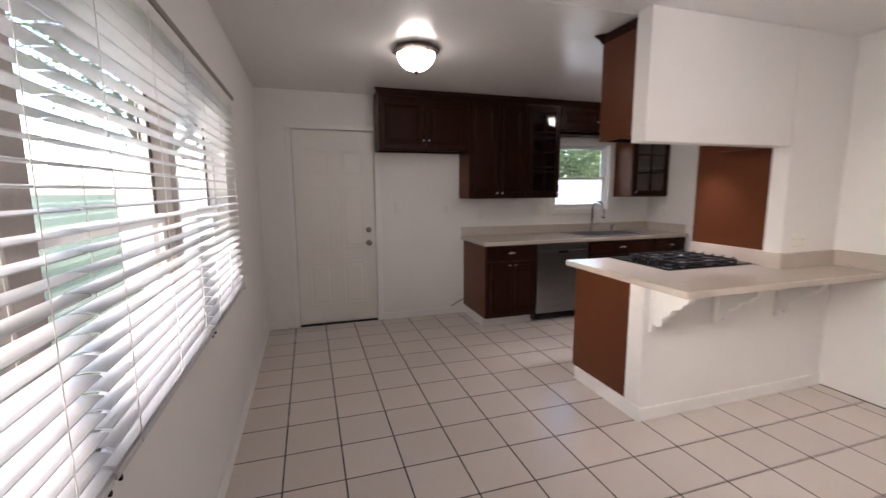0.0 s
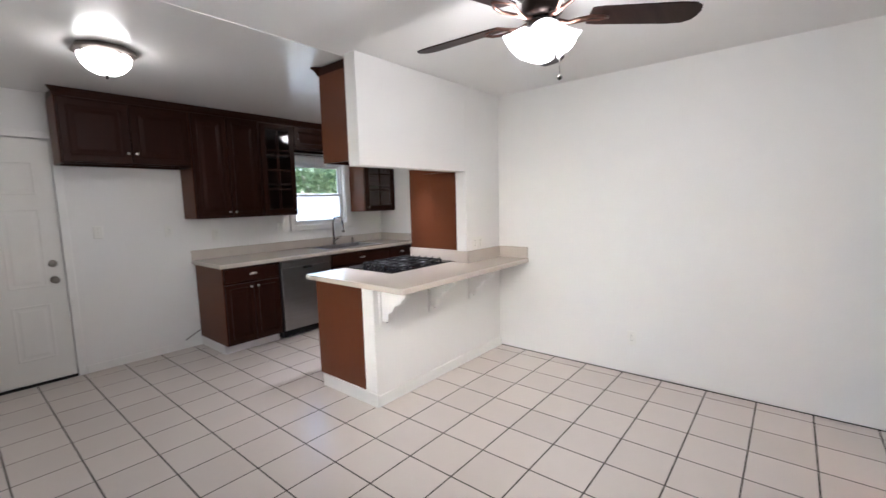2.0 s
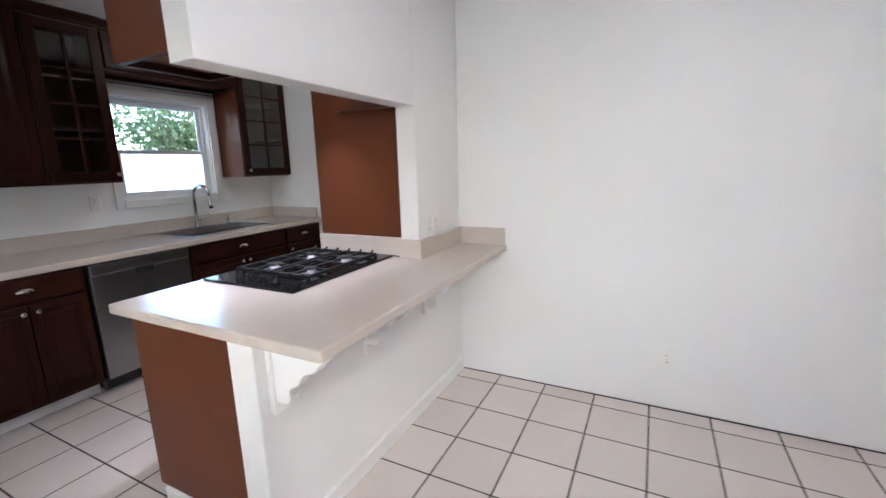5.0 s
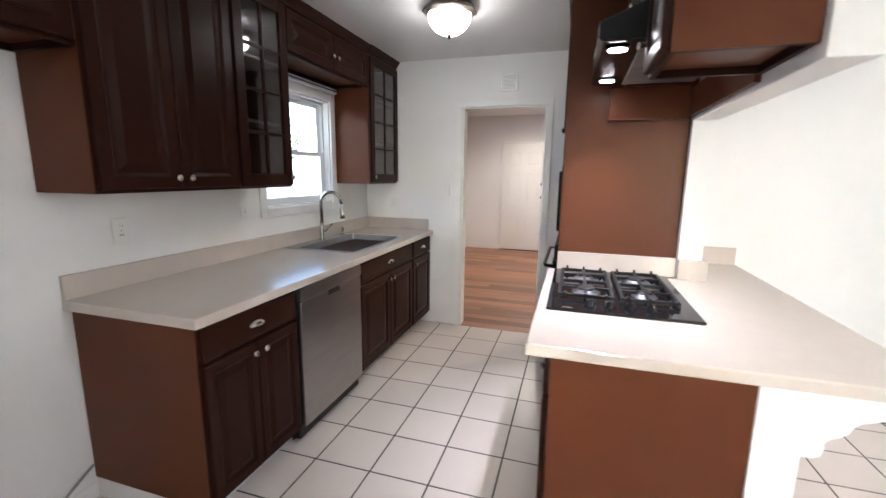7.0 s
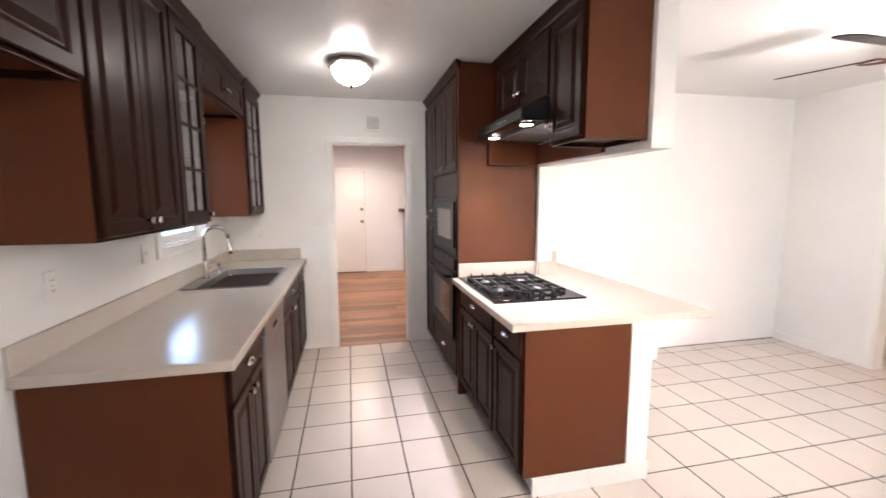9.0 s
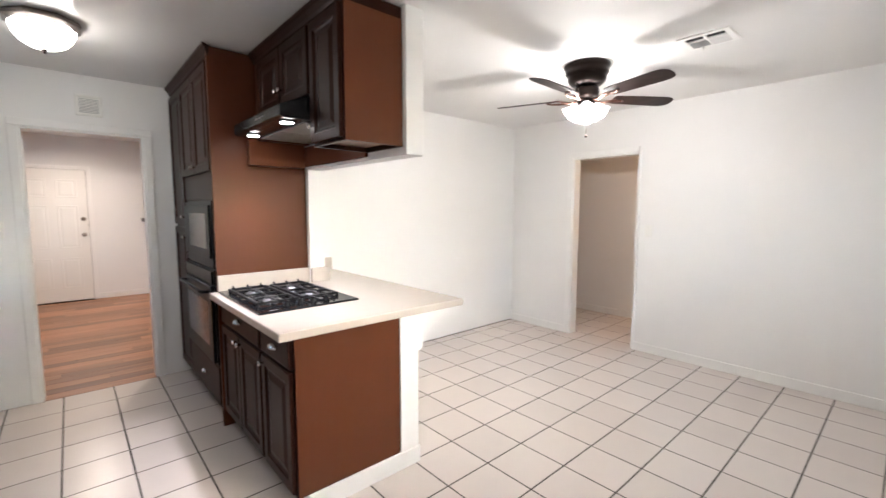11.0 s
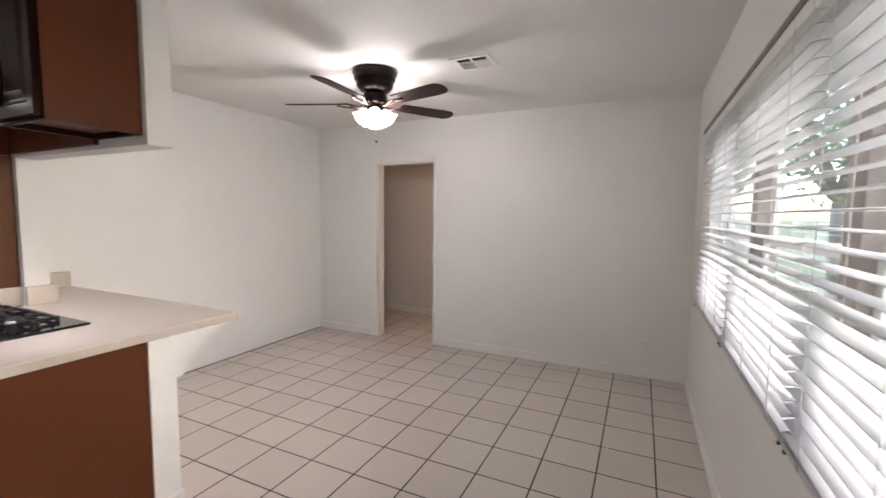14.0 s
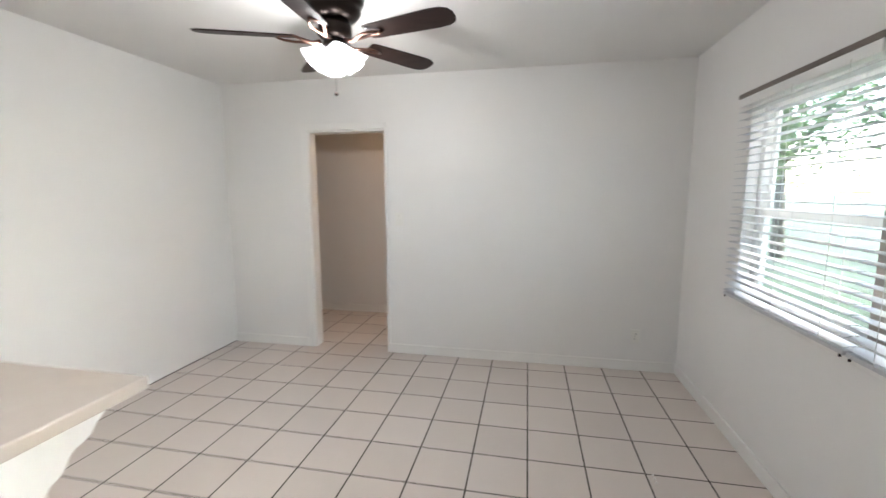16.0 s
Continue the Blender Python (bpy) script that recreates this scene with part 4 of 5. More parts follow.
def cooktop():
    x0, x1, y0, y1, z = 2.222, 2.985, 2.458, 3.032, COUNTER
    ob = thing("cooktop", ((x0 + x1) / 2, (y0 + y1) / 2, z), "black glass gas cooktop with cast iron grates", "cooktop")
    part("glass_top", boxes((x0, x1, y0, y1, z, z + 0.012), bevel=0.004), M_BLACKGLASS, ob)
    burners = [(2.51, 2.872, 0.045), (2.51, 2.628, 0.036), (2.775, 2.875, 0.036), (2.775, 2.628, 0.048)]
    for bx, by, r in burners:
        b = part("burner", placed(lathe([(r + 0.018, 0), (r + 0.016, 0.004), (r, 0.006), (r, 0.016), (r * 0.5, 0.016)], 24), pose(bx, by, z + 0.012)), M_ALU, ob, "aluminium burner ring")
        part("burner_cap", placed(lathe([(r * 0.86, 0), (r * 0.9, 0.004), (r * 0.82, 0.008), (0.004, 0.009)], 24), pose(bx, by, z + 0.028)), M_IRON, b)
    # two long grates, their fingers running towards the oven tower and turned up at the ends
    gx0, gx1, zt, q = 2.372, 2.905, z + 0.021, 0.0075
    for ya, yb in ((2.512, 2.738), (2.762, 2.992)):
        ym = (ya + yb) / 2
        g = part("grate", boxes((gx0, gx1, ya, ya + 2 * q, zt, zt + 2 * q), (gx0, gx1, yb - 2 * q, yb, zt, zt + 2 * q), (gx0, gx0 + 2 * q, ya + 2 * q, yb - 2 * q, zt, zt + 2 * q),
                                (gx1 - 2 * q, gx1, ya + 2 * q, yb - 2 * q, zt, zt + 2 * q), (2.636, 2.649, ya + 2 * q, yb - 2 * q, zt, zt + 2 * q), bevel=0.003), M_IRON, ob, "black cast iron pan grate")
        for bx in (2.51, 2.775):
            for x0f, x1f in ((bx - 0.125, bx - 0.034), (bx + 0.034, bx + 0.125)):
                part("finger", boxes((x0f, x1f, ym - q, ym + q, zt + 0.002, zt + 0.016), bevel=0.003), M_IRON, g)
            for y0f, y1f in ((ya + 0.008, ym - 0.036), (ym + 0.036, yb - 0.008)):
                part("finger", boxes((bx - q, bx + q, y0f, y1f, zt + 0.002, zt + 0.016), bevel=0.003), M_IRON, g)
        for y in (ya + 0.03, ym, yb - 0.03):
            part("prong", tube([(gx1 - 0.035, y, zt + 0.010), (gx1 - 0.008, y, zt + 0.013), (gx1 + 0.004, y, zt + 0.026)], [0.007, 0.007, 0.005], 8), M_IRON, g)
            part("prong", tube([(gx0 + 0.035, y, zt + 0.010), (gx0 + 0.008, y, zt + 0.012), (gx0 - 0.002, y, zt + 0.020)], [0.007, 0.007, 0.005], 8), M_IRON, g)
        for gx in (gx0 + q, gx1 - q):
            for gy in (ya + q, yb - q):
                part("foot", boxes((gx - q, gx + q, gy - q, gy + q, z + 0.012, zt), bevel=0.001), M_IRON, g)
    for ky in (2.862, 2.786, 2.710, 2.634):
        k = part("knob", placed(lathe([(0.023, 0), (0.023, 0.004), (0.019, 0.008), (0.017, 0.026), (0.013, 0.030), (0.002, 0.031)], 18), pose(2.292, ky, z + 0.012)), M_BLACK, ob, "black burner knob")
        part("pointer", boxes((2.277, 2.308, ky - 0.003, ky + 0.003, z + 0.043, z + 0.046), bevel=0.001), M_BLACK, k)
    part("badge", boxes((2.240, 2.250, 2.93, 2.97, z + 0.012, z + 0.0126)), M_STEEL, ob)


cooktop()


# ---------------------------------------------------------------- lights and ceiling things
def ceiling_dome(x, y, label):
    """A flush ceiling light: an eight-sided dark metal pan, a lit frosted bowl and a small finial."""
    ob = thing("ceiling_light", (x, y, TOP - 0.18), label, "ceiling light", "kitchen ceiling lights")
    z = TOP - 0.004
    pan = lathe([(0.10, z), (0.158, z - 0.004), (0.168, z - 0.020), (0.170, z - 0.034), (0.142, z - 0.046), (0.136, z - 0.052), (0.1, z - 0.052)], 8)
    for f in pan.faces:
        f.smooth = False
    part("pan", placed(pan, pose(x, y, 0, 0, 0, 22.5)), M_PAN, ob, "octagonal brushed bronze pan")
    part("bowl", placed(lathe([(0.134, z - 0.046), (0.132, z - 0.066), (0.121, z - 0.096), (0.098, z - 0.126), (0.060, z - 0.150), (0.010, z - 0.160)], 32), pose(x, y, 0)), M_LAMP, ob, "lit frosted glass bowl")
    part("finial", placed(lathe([(0.013, z - 0.157), (0.013, z - 0.164), (0.006, z - 0.170), (0.010, z - 0.178), (0.002, z - 0.184)], 12), pose(x, y, 0)), M_BRONZE, ob)


ceiling_dome(0.735, 3.35, "lit flush ceiling light by the back door")
ceiling_dome(3.225, 3.755, "lit flush ceiling light between the kitchen counters")


def ceiling_fan(x, y):
    ob = thing("ceiling_fan", (x, y, 2.02), "dark bronze ceiling fan with five blades and four lit shades", "ceiling fan")
    z = TOP
    part("canopy", placed(lathe([(0.155, z), (0.160, z - 0.010), (0.156, z - 0.028), (0.146, z - 0.046), (0.150, z - 0.058), (0.140, z - 0.074), (0.130, z - 0.088), (0.134, z - 0.102), (0.122, z - 0.122), (0.100, z - 0.142), (0.05, z - 0.152)], 32), pose(x, y, 0)), M_BRONZE, ob)
    part("motor", placed(lathe([(0.06, z - 0.148), (0.078, z - 0.155), (0.085, z - 0.175), (0.085, z - 0.215), (0.070, z - 0.232), (0.05, z - 0.24)], 32), pose(x, y, 0)), M_BRONZE, ob)
    zb = 2.242
    outline = [(0.20, -0.050), (0.24, -0.057), (0.55, -0.068), (0.615, -0.064), (0.648, -0.046), (0.660, -0.018), (0.660, 0.018), (0.648, 0.046), (0.615, 0.064), (0.55, 0.068), (0.24, 0.057), (0.20, 0.050)]
    for i in range(5):
        turn = pose(x, y, zb, 0, 0, 21 + 72 * i)
        b = part("blade", placed(prism(outline, 0.006), turn @ pose(0, 0, -0.008, -12, 0, 0)), M_BLADE, ob, "dark wood-grain blade")
        arm = bmesh.new()
        join(arm, tube([(0.065, 0, -0.020), (0.11, 0, -0.030), (0.15, 0.012, -0.022), (0.20, 0.030, -0.010), (0.25, 0.022, -0.012), (0.28, 0, -0.013)], [0.010, 0.010, 0.008, 0.007, 0.006, 0.006], 8))
        join(arm, tube([(0.11, 0, -0.030), (0.15, -0.014, -0.024), (0.20, -0.032, -0.020), (0.25, -0.022, -0.018), (0.28, 0, -0.014)], [0.009, 0.008, 0.007, 0.006, 0.006], 8))
        part("blade_arm", placed(arm, turn), M_COPPER, b, "scrolled antique copper arm")
    part("light_fitter", placed(lathe([(0.05, 2.224), (0.062, 2.214), (0.060, 2.196), (0.048, 2.178), (0.050, 2.166), (0.030, 2.150), (0.008, 2.142)], 28), pose(x, y, 0)), M_BRONZE, ob)
    for i in range(4):
        turn = pose(x, y, 2.192, 0, 0, 33 + 90 * i) @ pose(0.038, 0, 0, 0, -46, 0)
        neck = part("lamp_neck", placed(lathe([(0.012, 0.012), (0.020, 0.004), (0.026, -0.010), (0.024, -0.016)], 16), turn), M_BRONZE, ob)
        part("glass_shade", placed(lathe([(0.022, -0.012), (0.034, -0.022), (0.042, -0.040), (0.048, -0.062), (0.057, -0.086), (0.070, -0.106), (0.066, -0.107), (0.052, -0.098), (0.02, -0.092)], 24), turn), M_FANLAMP, neck, "lit frosted white bell shade")
        part("bulb", placed(lathe([(0.014, -0.092), (0.030, -0.098), (0.033, -0.106), (0.026, -0.115), (0.006, -0.119)], 16), turn), M_BULB, neck, "lit round bulb")
    part("pull_chain", tube([(x + 0.03, y - 0.06, 2.19), (x + 0.032, y - 0.066, 2.06), (x + 0.032, y - 0.066, 1.99)], 0.0012, 5), M_BRONZE, ob)
    part("chain_ball", placed(lathe([(0.002, 0.012), (0.009, 0.006), (0.011, 0), (0.009, -0.006), (0.002, -0.011)], 12), pose(x + 0.032, y - 0.066, 1.985)), M_BRONZE, ob)


ceiling_fan(*FAN)
lamp("fan_bulbs", "POINT", pose(FAN[0], FAN[1], 2.062), FAN_W, (1.0, 0.90, 0.81), 0.045)


def ceiling_vent(x0, x1, y0, y1):
    ob = thing("ceiling_vent", ((x0 + x1) / 2, (y0 + y1) / 2, TOP - 0.012), "white metal ceiling air vent with angled louvres", "air vent")
    z = TOP
    f = 0.032
    part("frame", boxes((x0, x1, y0, y0 + f, z - 0.010, z), (x0, x1, y1 - f, y1, z - 0.010, z), (x0, x0 + f, y0 + f, y1 - f, z - 0.010, z), (x1 - f, x1, y0 + f, y1 - f, z - 0.010, z), bevel=0.002), M_TRIM, ob)
    # No duct is built; this dark sheet gives the shade inside it.
    part("duct_shade", boxes((x0 + f, x1 - f, y0 + f, y1 - f, z - 0.003, z - 0.0005)), M_DARK, ob, "dark sheet painted as the shade inside the duct")
    xm, ym = (x0 + x1) / 2, (y0 + y1) / 2
    part("divider", boxes((xm - 0.006, xm + 0.006, y0 + f, y1 - f, z - 0.010, z - 0.002)), M_TRIM, ob)
    part("divider", boxes((x0 + f, x1 - f, ym + 0.02, ym + 0.032, z - 0.010, z - 0.002)), M_TRIM, ob)
    for i in range(5):
        yy = y0 + f + 0.016 + i * 0.02
        for a, b, tilt in ((x0 + f, xm - 0.006, 62), (xm + 0.006, x1 - f, -62)):
            s = boxes((a + 0.001 - (a + b) / 2, b - 0.001 - (a + b) / 2, -0.009, 0.009, -0.0006, 0.0006))
            part("louvre", placed(s, pose((a + b) / 2, yy, z - 0.009, tilt, 0, 0)), M_TRIM, ob)
    part("lever", boxes((xm + 0.05, xm + 0.056, y0 + f, y0 + f + 0.006, z - 0.028, z - 0.008)), M_TRIM, ob)


ceiling_vent(0.825, 1.095, 0.675, 0.92)


def wall_vent():
    y0, y1, z0, z1 = 3.468, 3.628, 2.158, 2.315
    m = facing("w", XK, y1, z0)
    ob = thing("wall_vent", m.translation, "small white wall vent cover above the doorway", "air vent")
    w, h = y1 - y0, z1 - z0
    part("frame", placed(ringed(w, h, [(0, 0.006), (0.004, 0.010), (0.018, 0.010), (0.020, 0.004)]), m), M_PLATE, ob)
    for i in range(10):
        part("louvre", placed(boxes((0.022, w - 0.022, 0.024 + i * 0.011, 0.029 + i * 0.011, 0.004, 0.008)), m), M_GREY, ob)


wall_vent()


# ---------------------------------------------------------------- outlets and switches
def outlet(side, x, y, z, label="white duplex wall outlet", switch=False):
    """x, y, z: the middle of the plate."""
    m = facing(side, x, y, z)
    ob = thing("light_switch" if switch else "wall_outlet", m.translation, label, "light switch" if switch else "outlet")
    part("cover_plate", placed(ringed(0.072, 0.116, [(0, 0.003), (0.004, 0.006), (0.006, 0.006)]), m @ pose(-0.036, -0.058, 0)), M_PLATE, ob)
    if switch:
        part("toggle", placed(boxes((-0.005, 0.005, -0.011, 0.011, 0.006, 0.015), bevel=0.002), m), M_PLATE, ob)
    else:
        for v in (-0.021, 0.021):
            s = part("socket", placed(boxes((-0.0165, 0.0165, v - 0.0145, v + 0.0145, 0.006, 0.008), bevel=0.003), m), M_PLATE, ob)
            for u in (-0.006, 0.006):
                part("slot", placed(boxes((u - 0.0014, u + 0.0014, v - 0.003, v + 0.006, 0.008, 0.0084)), m), M_DARK, s)
    part("screw", placed(lathe([(0.003, 0), (0.003, 0.001), (0.001, 0.0014)], 8), m @ pose(0, 0 if not switch else 0.03, 0.006)), M_NICKEL, ob)


outlet("w", XE, 1.018, 0.31, "white duplex outlet low on the dining wall")
outlet("n", -0.181, YS, 0.291, "white duplex outlet above the baseboard")
outlet("n", 1.828, YS, 1.238, "white toggle switch beside the hall doorway", True)
outlet("s", 3.12, YP0, 1.085, "white duplex outlet above the bar backsplash")
outlet("s", 3.20, YP0, 1.085, "white duplex outlet above the bar backsplash")
outlet("s", 0.905, YN, 1.275, "white toggle switch beside the back door", True)
outlet("s", 1.47, YN, 1.243, "white duplex outlet in the fridge space")
outlet("s", 1.92, YN, 1.178, "white duplex outlet above the worktop")
outlet("s", 2.687, YN, 1.207, "white toggle switch beside the kitchen window", True)
outlet("w", XK, 4.63, 1.18, "white duplex outlet on the kitchen end wall")
outlet("w", XK, 4.10, 1.30, "white toggle switch beside the living room doorway", True)
single("water_line", tube([(1.672, 4.905, 0.165), (1.62, 4.895, 0.145), (1.55, 4.88, 0.115), (1.515, 4.872, 0.100)], 0.006, 8), M_RUBBER, "grey water line stub beside the base cabinet", "hose")


# ---------------------------------------------------------------- living room beyond the doorway
LX, LY0, LY1, LTOP = 8.78, 0.9, 5.05, 2.56
WIN_L = (6.30, 7.72, 0.76, 2.12)         # living room window
structure("wall_living_east", wall_y(LX, LX + 0.12, LY0, LY1, z1=LTOP), M_WALL, "white living room wall with the front door", "wall")
structure("wall_living_north", wall_x(LY1, LY1 + 0.12, XK + 0.12, LX + 0.12, (WIN_L,), LTOP), M_WALL, "white living room side wall with a window", "wall")
structure("wall_living_south", boxes((XE + 0.11, LX + 0.12, LY0 - 0.12, LY0, 0, LTOP)), M_WALL, "white living room side wall", "wall")
structure("wall_living_west", boxes((XK + 0.0, XK + 0.12, LY0, YP0, 0, LTOP)), M_WALL, "white living room wall behind the dining space", "wall")
structure("ceiling_living", boxes((XK + 0.12, LX + 0.12, LY0 - 0.12, LY1 + 0.12, LTOP, LTOP + 0.1)), M_CEIL, "white living room ceiling", "ceiling")
structure("baseboard_living", boxes((LX - 0.014, LX, LY0, 3.44, 0, 0.09), bevel=0.003), M_TRIM, "white living room baseboard", "baseboard")
structure("baseboard_living", boxes((LX - 0.014, LX, 4.36, LY1, 0, 0.09), bevel=0.003), M_TRIM, "white living room baseboard", "baseboard")
structure("baseboard_living_side", boxes((XK + 0.12, LX, LY1 - 0.014, LY1, 0, 0.09), bevel=0.003), M_TRIM, "white living room baseboard", "baseboard")


def living_window():
    x0, x1, z0, z1 = WIN_L
    w, h, f = x1 - x0, z1 - z0, 0.045
    m = facing("s", x0, LY1 + 0.06, z0)
    ob = thing("window_3", m.translation, "bright living room window behind white blinds", "window", kind="structure")
    for r in ((0, f, 0, h), (w - f, w, 0, h), (f, w - f, 0, f), (f, w - f, h - f, h), (w / 2 - 0.03, w / 2 + 0.03, f, h - f)):
        part("window_frame", placed(boxes((*r, -0.05, 0), bevel=0.003), m), M_VINYL, ob)
    for a, b in ((f, w / 2 - 0.03), (w / 2 + 0.03, w - f)):
        pane(boxes((a - 0.002, b + 0.002, f - 0.002, h - f + 0.002, -0.03, -0.026)), m, ob)
    ob = thing("window_blind", (x0, LY1, z0), "lowered white slat blind in the living room", "blind")
    part("headrail", boxes((x0 + 0.01, x1 - 0.01, LY1 + 0.004, LY1 + 0.05, z1 - 0.05, z1 - 0.005), bevel=0.003), M_VINYL, ob)
    slat = bmesh.new()
    box(slat, -w / 2 + 0.015, w / 2 - 0.015, -0.022, 0.022, -0.0014, 0.0014)
    me = bpy.data.meshes.new("slat")
    slat.to_mesh(me)
    slat.free()
    me.materials.append(M_SLAT)
    for i in range(30):
        s = new("slat", me)
        s.parent = ob
        s.matrix_local = pose(w / 2, 0.027, 0.03 + 0.0425 * i, 12, 0, 0)
    part("bottom_rail", boxes((x0 + 0.015, x1 - 0.015, LY1 + 0.006, LY1 + 0.048, z0 + 0.004, z0 + 0.018), bevel=0.003), M_SLAT, ob)


living_window()
panel_door("door_2", "w", LX - 0.042, 4.31, 0.83, 2.05, "closed white front door with two nickel locks", 0.765, 1.043, 1.29)
casing("trim_front_door", "w", LX, 4.31, 0.83, 2.05, 0.05)
# The shade below the front door is a dark strip on the floor.
structure("gap_shade_front", boxes((LX - 0.045, LX, 3.48, 4.31, 0.0, 0.011)), M_DARK, "dark strip painted as the gap's shade under the front door", "threshold")
hearth = thing("fireplace", (8.4, 2.0, 0), "grey fireplace body with a dark wooden mantel shelf", "fireplace")
part("surround", boxes((8.28, LX - 0.002, 1.35, 2.71, 0, 1.235), bevel=0.006), M_STONE, hearth)
part("mantel", boxes((8.20, LX - 0.002, 1.27, 2.80, 1.235, 1.295), bevel=0.008), M_BLADE, hearth, "dark wooden mantel shelf")
can = thing("recessed_light", (7.76, 3.59, LTOP - 0.01), "small lit recessed ceiling light", "ceiling light")
part("trim_ring", placed(lathe([(0.06, LTOP), (0.075, LTOP - 0.002), (0.075, LTOP - 0.008), (0.056, LTOP - 0.010)], 24), pose(7.76, 3.59, 0)), M_TRIM, can)
part("lens", placed(lathe([(0.055, LTOP - 0.006), (0.055, LTOP - 0.012), (0.02, LTOP - 0.014)], 24), pose(7.76, 3.59, 0)), M_LED, can)
lamp("can_and_fill_spot", "SPOT", look((7.76, 3.59, LTOP - 0.03), (7.76, 3.59, 0)), LIVING_W, (1.0, 0.80, 0.63), 0.06, 168, 1.0)
# Added fill to brighten the living room; no fixture is known here.
lamp("can_and_fill_spot", "SPOT", look((5.9, 2.6, LTOP - 0.03), (5.9, 2.6, 0)), LIVING_W, (1.0, 0.80, 0.63), 0.06, 168, 1.0)

# ---------------------------------------------------------------- hall behind the south doorway
HY = -1.83
structure("wall_hall_south", boxes((0.8, 4.72, HY - 0.1, HY, 0, TOP)), M_WALL, "white painted hall wall", "wall")
structure("wall_hall_west", boxes((0.8, 0.9, HY, YS - 0.12, 0, TOP)), M_WALL, "white painted hall end wall", "wall")
structure("wall_hall_east", boxes((4.6, 4.72, HY, YS - 0.12, 0, TOP)), M_WALL, "white painted hall end wall with a closet door", "wall")
structure("wall_hall_north", boxes((XE + 0.11, 4.72, YS - 0.12, YS, 0, TOP)), M_WALL, "white painted hall side wall", "wall")
structure("ceiling_hall", boxes((0.8, 4.72, HY - 0.1, YS - 0.12, TOP, TOP + 0.1)), M_CEIL, "white painted hall ceiling", "ceiling")
structure("baseboard_hall", boxes((0.9, 4.6, HY, HY + 0.014, 0, 0.085), bevel=0.003), M_TRIM, "white painted hall baseboard", "baseboard")
structure("baseboard_hall_end", boxes((4.586, 4.6, -1.60, YS - 0.12, 0, 0.085), bevel=0.003), M_TRIM, "white painted hall baseboard", "baseboard")
hall_door = thing("door_3", (4.59, -1.72, 0.01), "plain closed white hall door with dark knob", "door", kind="structure")
part("leaf", boxes((4.575, 4.598, HY + 0.016, -1.615, 0.012, 2.03), bevel=0.002), M_DOOR, hall_door)
part("door_knob", placed(lathe([(0.030, 0), (0.030, 0.005), (0.011, 0.010), (0.011, 0.03), (0.026, 0.040), (0.026, 0.052), (0.002, 0.062)], 18), facing("w", 4.575, -1.69, 0.895)), M_BRONZE, hall_door, "dark bronze knob")
hall_lamp = thing("hall_light", (1.35, -1.25, TOP - 0.1), "lit flush hall ceiling light", "ceiling light")
part("bowl", placed(lathe([(0.12, TOP), (0.12, TOP - 0.03), (0.09, TOP - 0.07), (0.02, TOP - 0.09)], 24), pose(1.35, -1.25, 0)), M_HALL, hall_lamp)

# ---------------------------------------------------------------- outside
structure("ground", boxes((-300, 300, -300, 300, -0.35, -0.16)), M_GRASS, "green lawn reaching to the horizon", "ground")
structure("patio", boxes((-2.2, 5.0, YN + 0.13, 8.2, -0.16, -0.10)), M_CONC, "pale concrete patio behind the house", "patio")
# Out of view; the long west overhang keeps high sky light off the blinds.
structure("roof", boxes((-1.65, 9.2, -2.4, 5.6, LTOP + 0.12, LTOP + 0.2)), M_CONC, "unseen roof slab, its west overhang lengthened to shade the blinds", "roof")


def board_fence(x0, y0, x1, y1, top, label):
    ob = thing("fence", (x0, y0, -0.16), label, "fence")
    a, b = Vector((x0, y0, 0)), Vector((x1, y1, 0))
    n = int((b - a).length / 0.152)
    d = (b - a).normalized()
    ang = math.degrees(math.atan2(d.y, d.x))
    me = None
    for i in range(n):
        p = a + d * (i + 0.5) * 0.152
        if me is None:
            bm = boxes((-0.074, 0.074, -0.01, 0.01, 0, top + 0.16), bevel=0.003)
            q = part("board", bm, M_FENCE)
            me = q.data
            q.parent = ob
        else:
            q = new("board", me)
            q.parent = ob
        q.matrix_local = pose(p.x - x0, p.y - y0, 0, 0, 0, ang)
    for z in (0.25, top - 0.3):
        mid = (a + b) / 2
        part("rail", placed(boxes((-(b - a).length / 2, (b - a).length / 2, 0.011, 0.05, z, z + 0.09)), pose(mid.x, mid.y, 0, 0, 0, ang)), M_FENCE, ob)
    return ob


board_fence(-3.0, 8.4, 9.0, 8.4, 1.72, "white board fence behind the kitchen window")


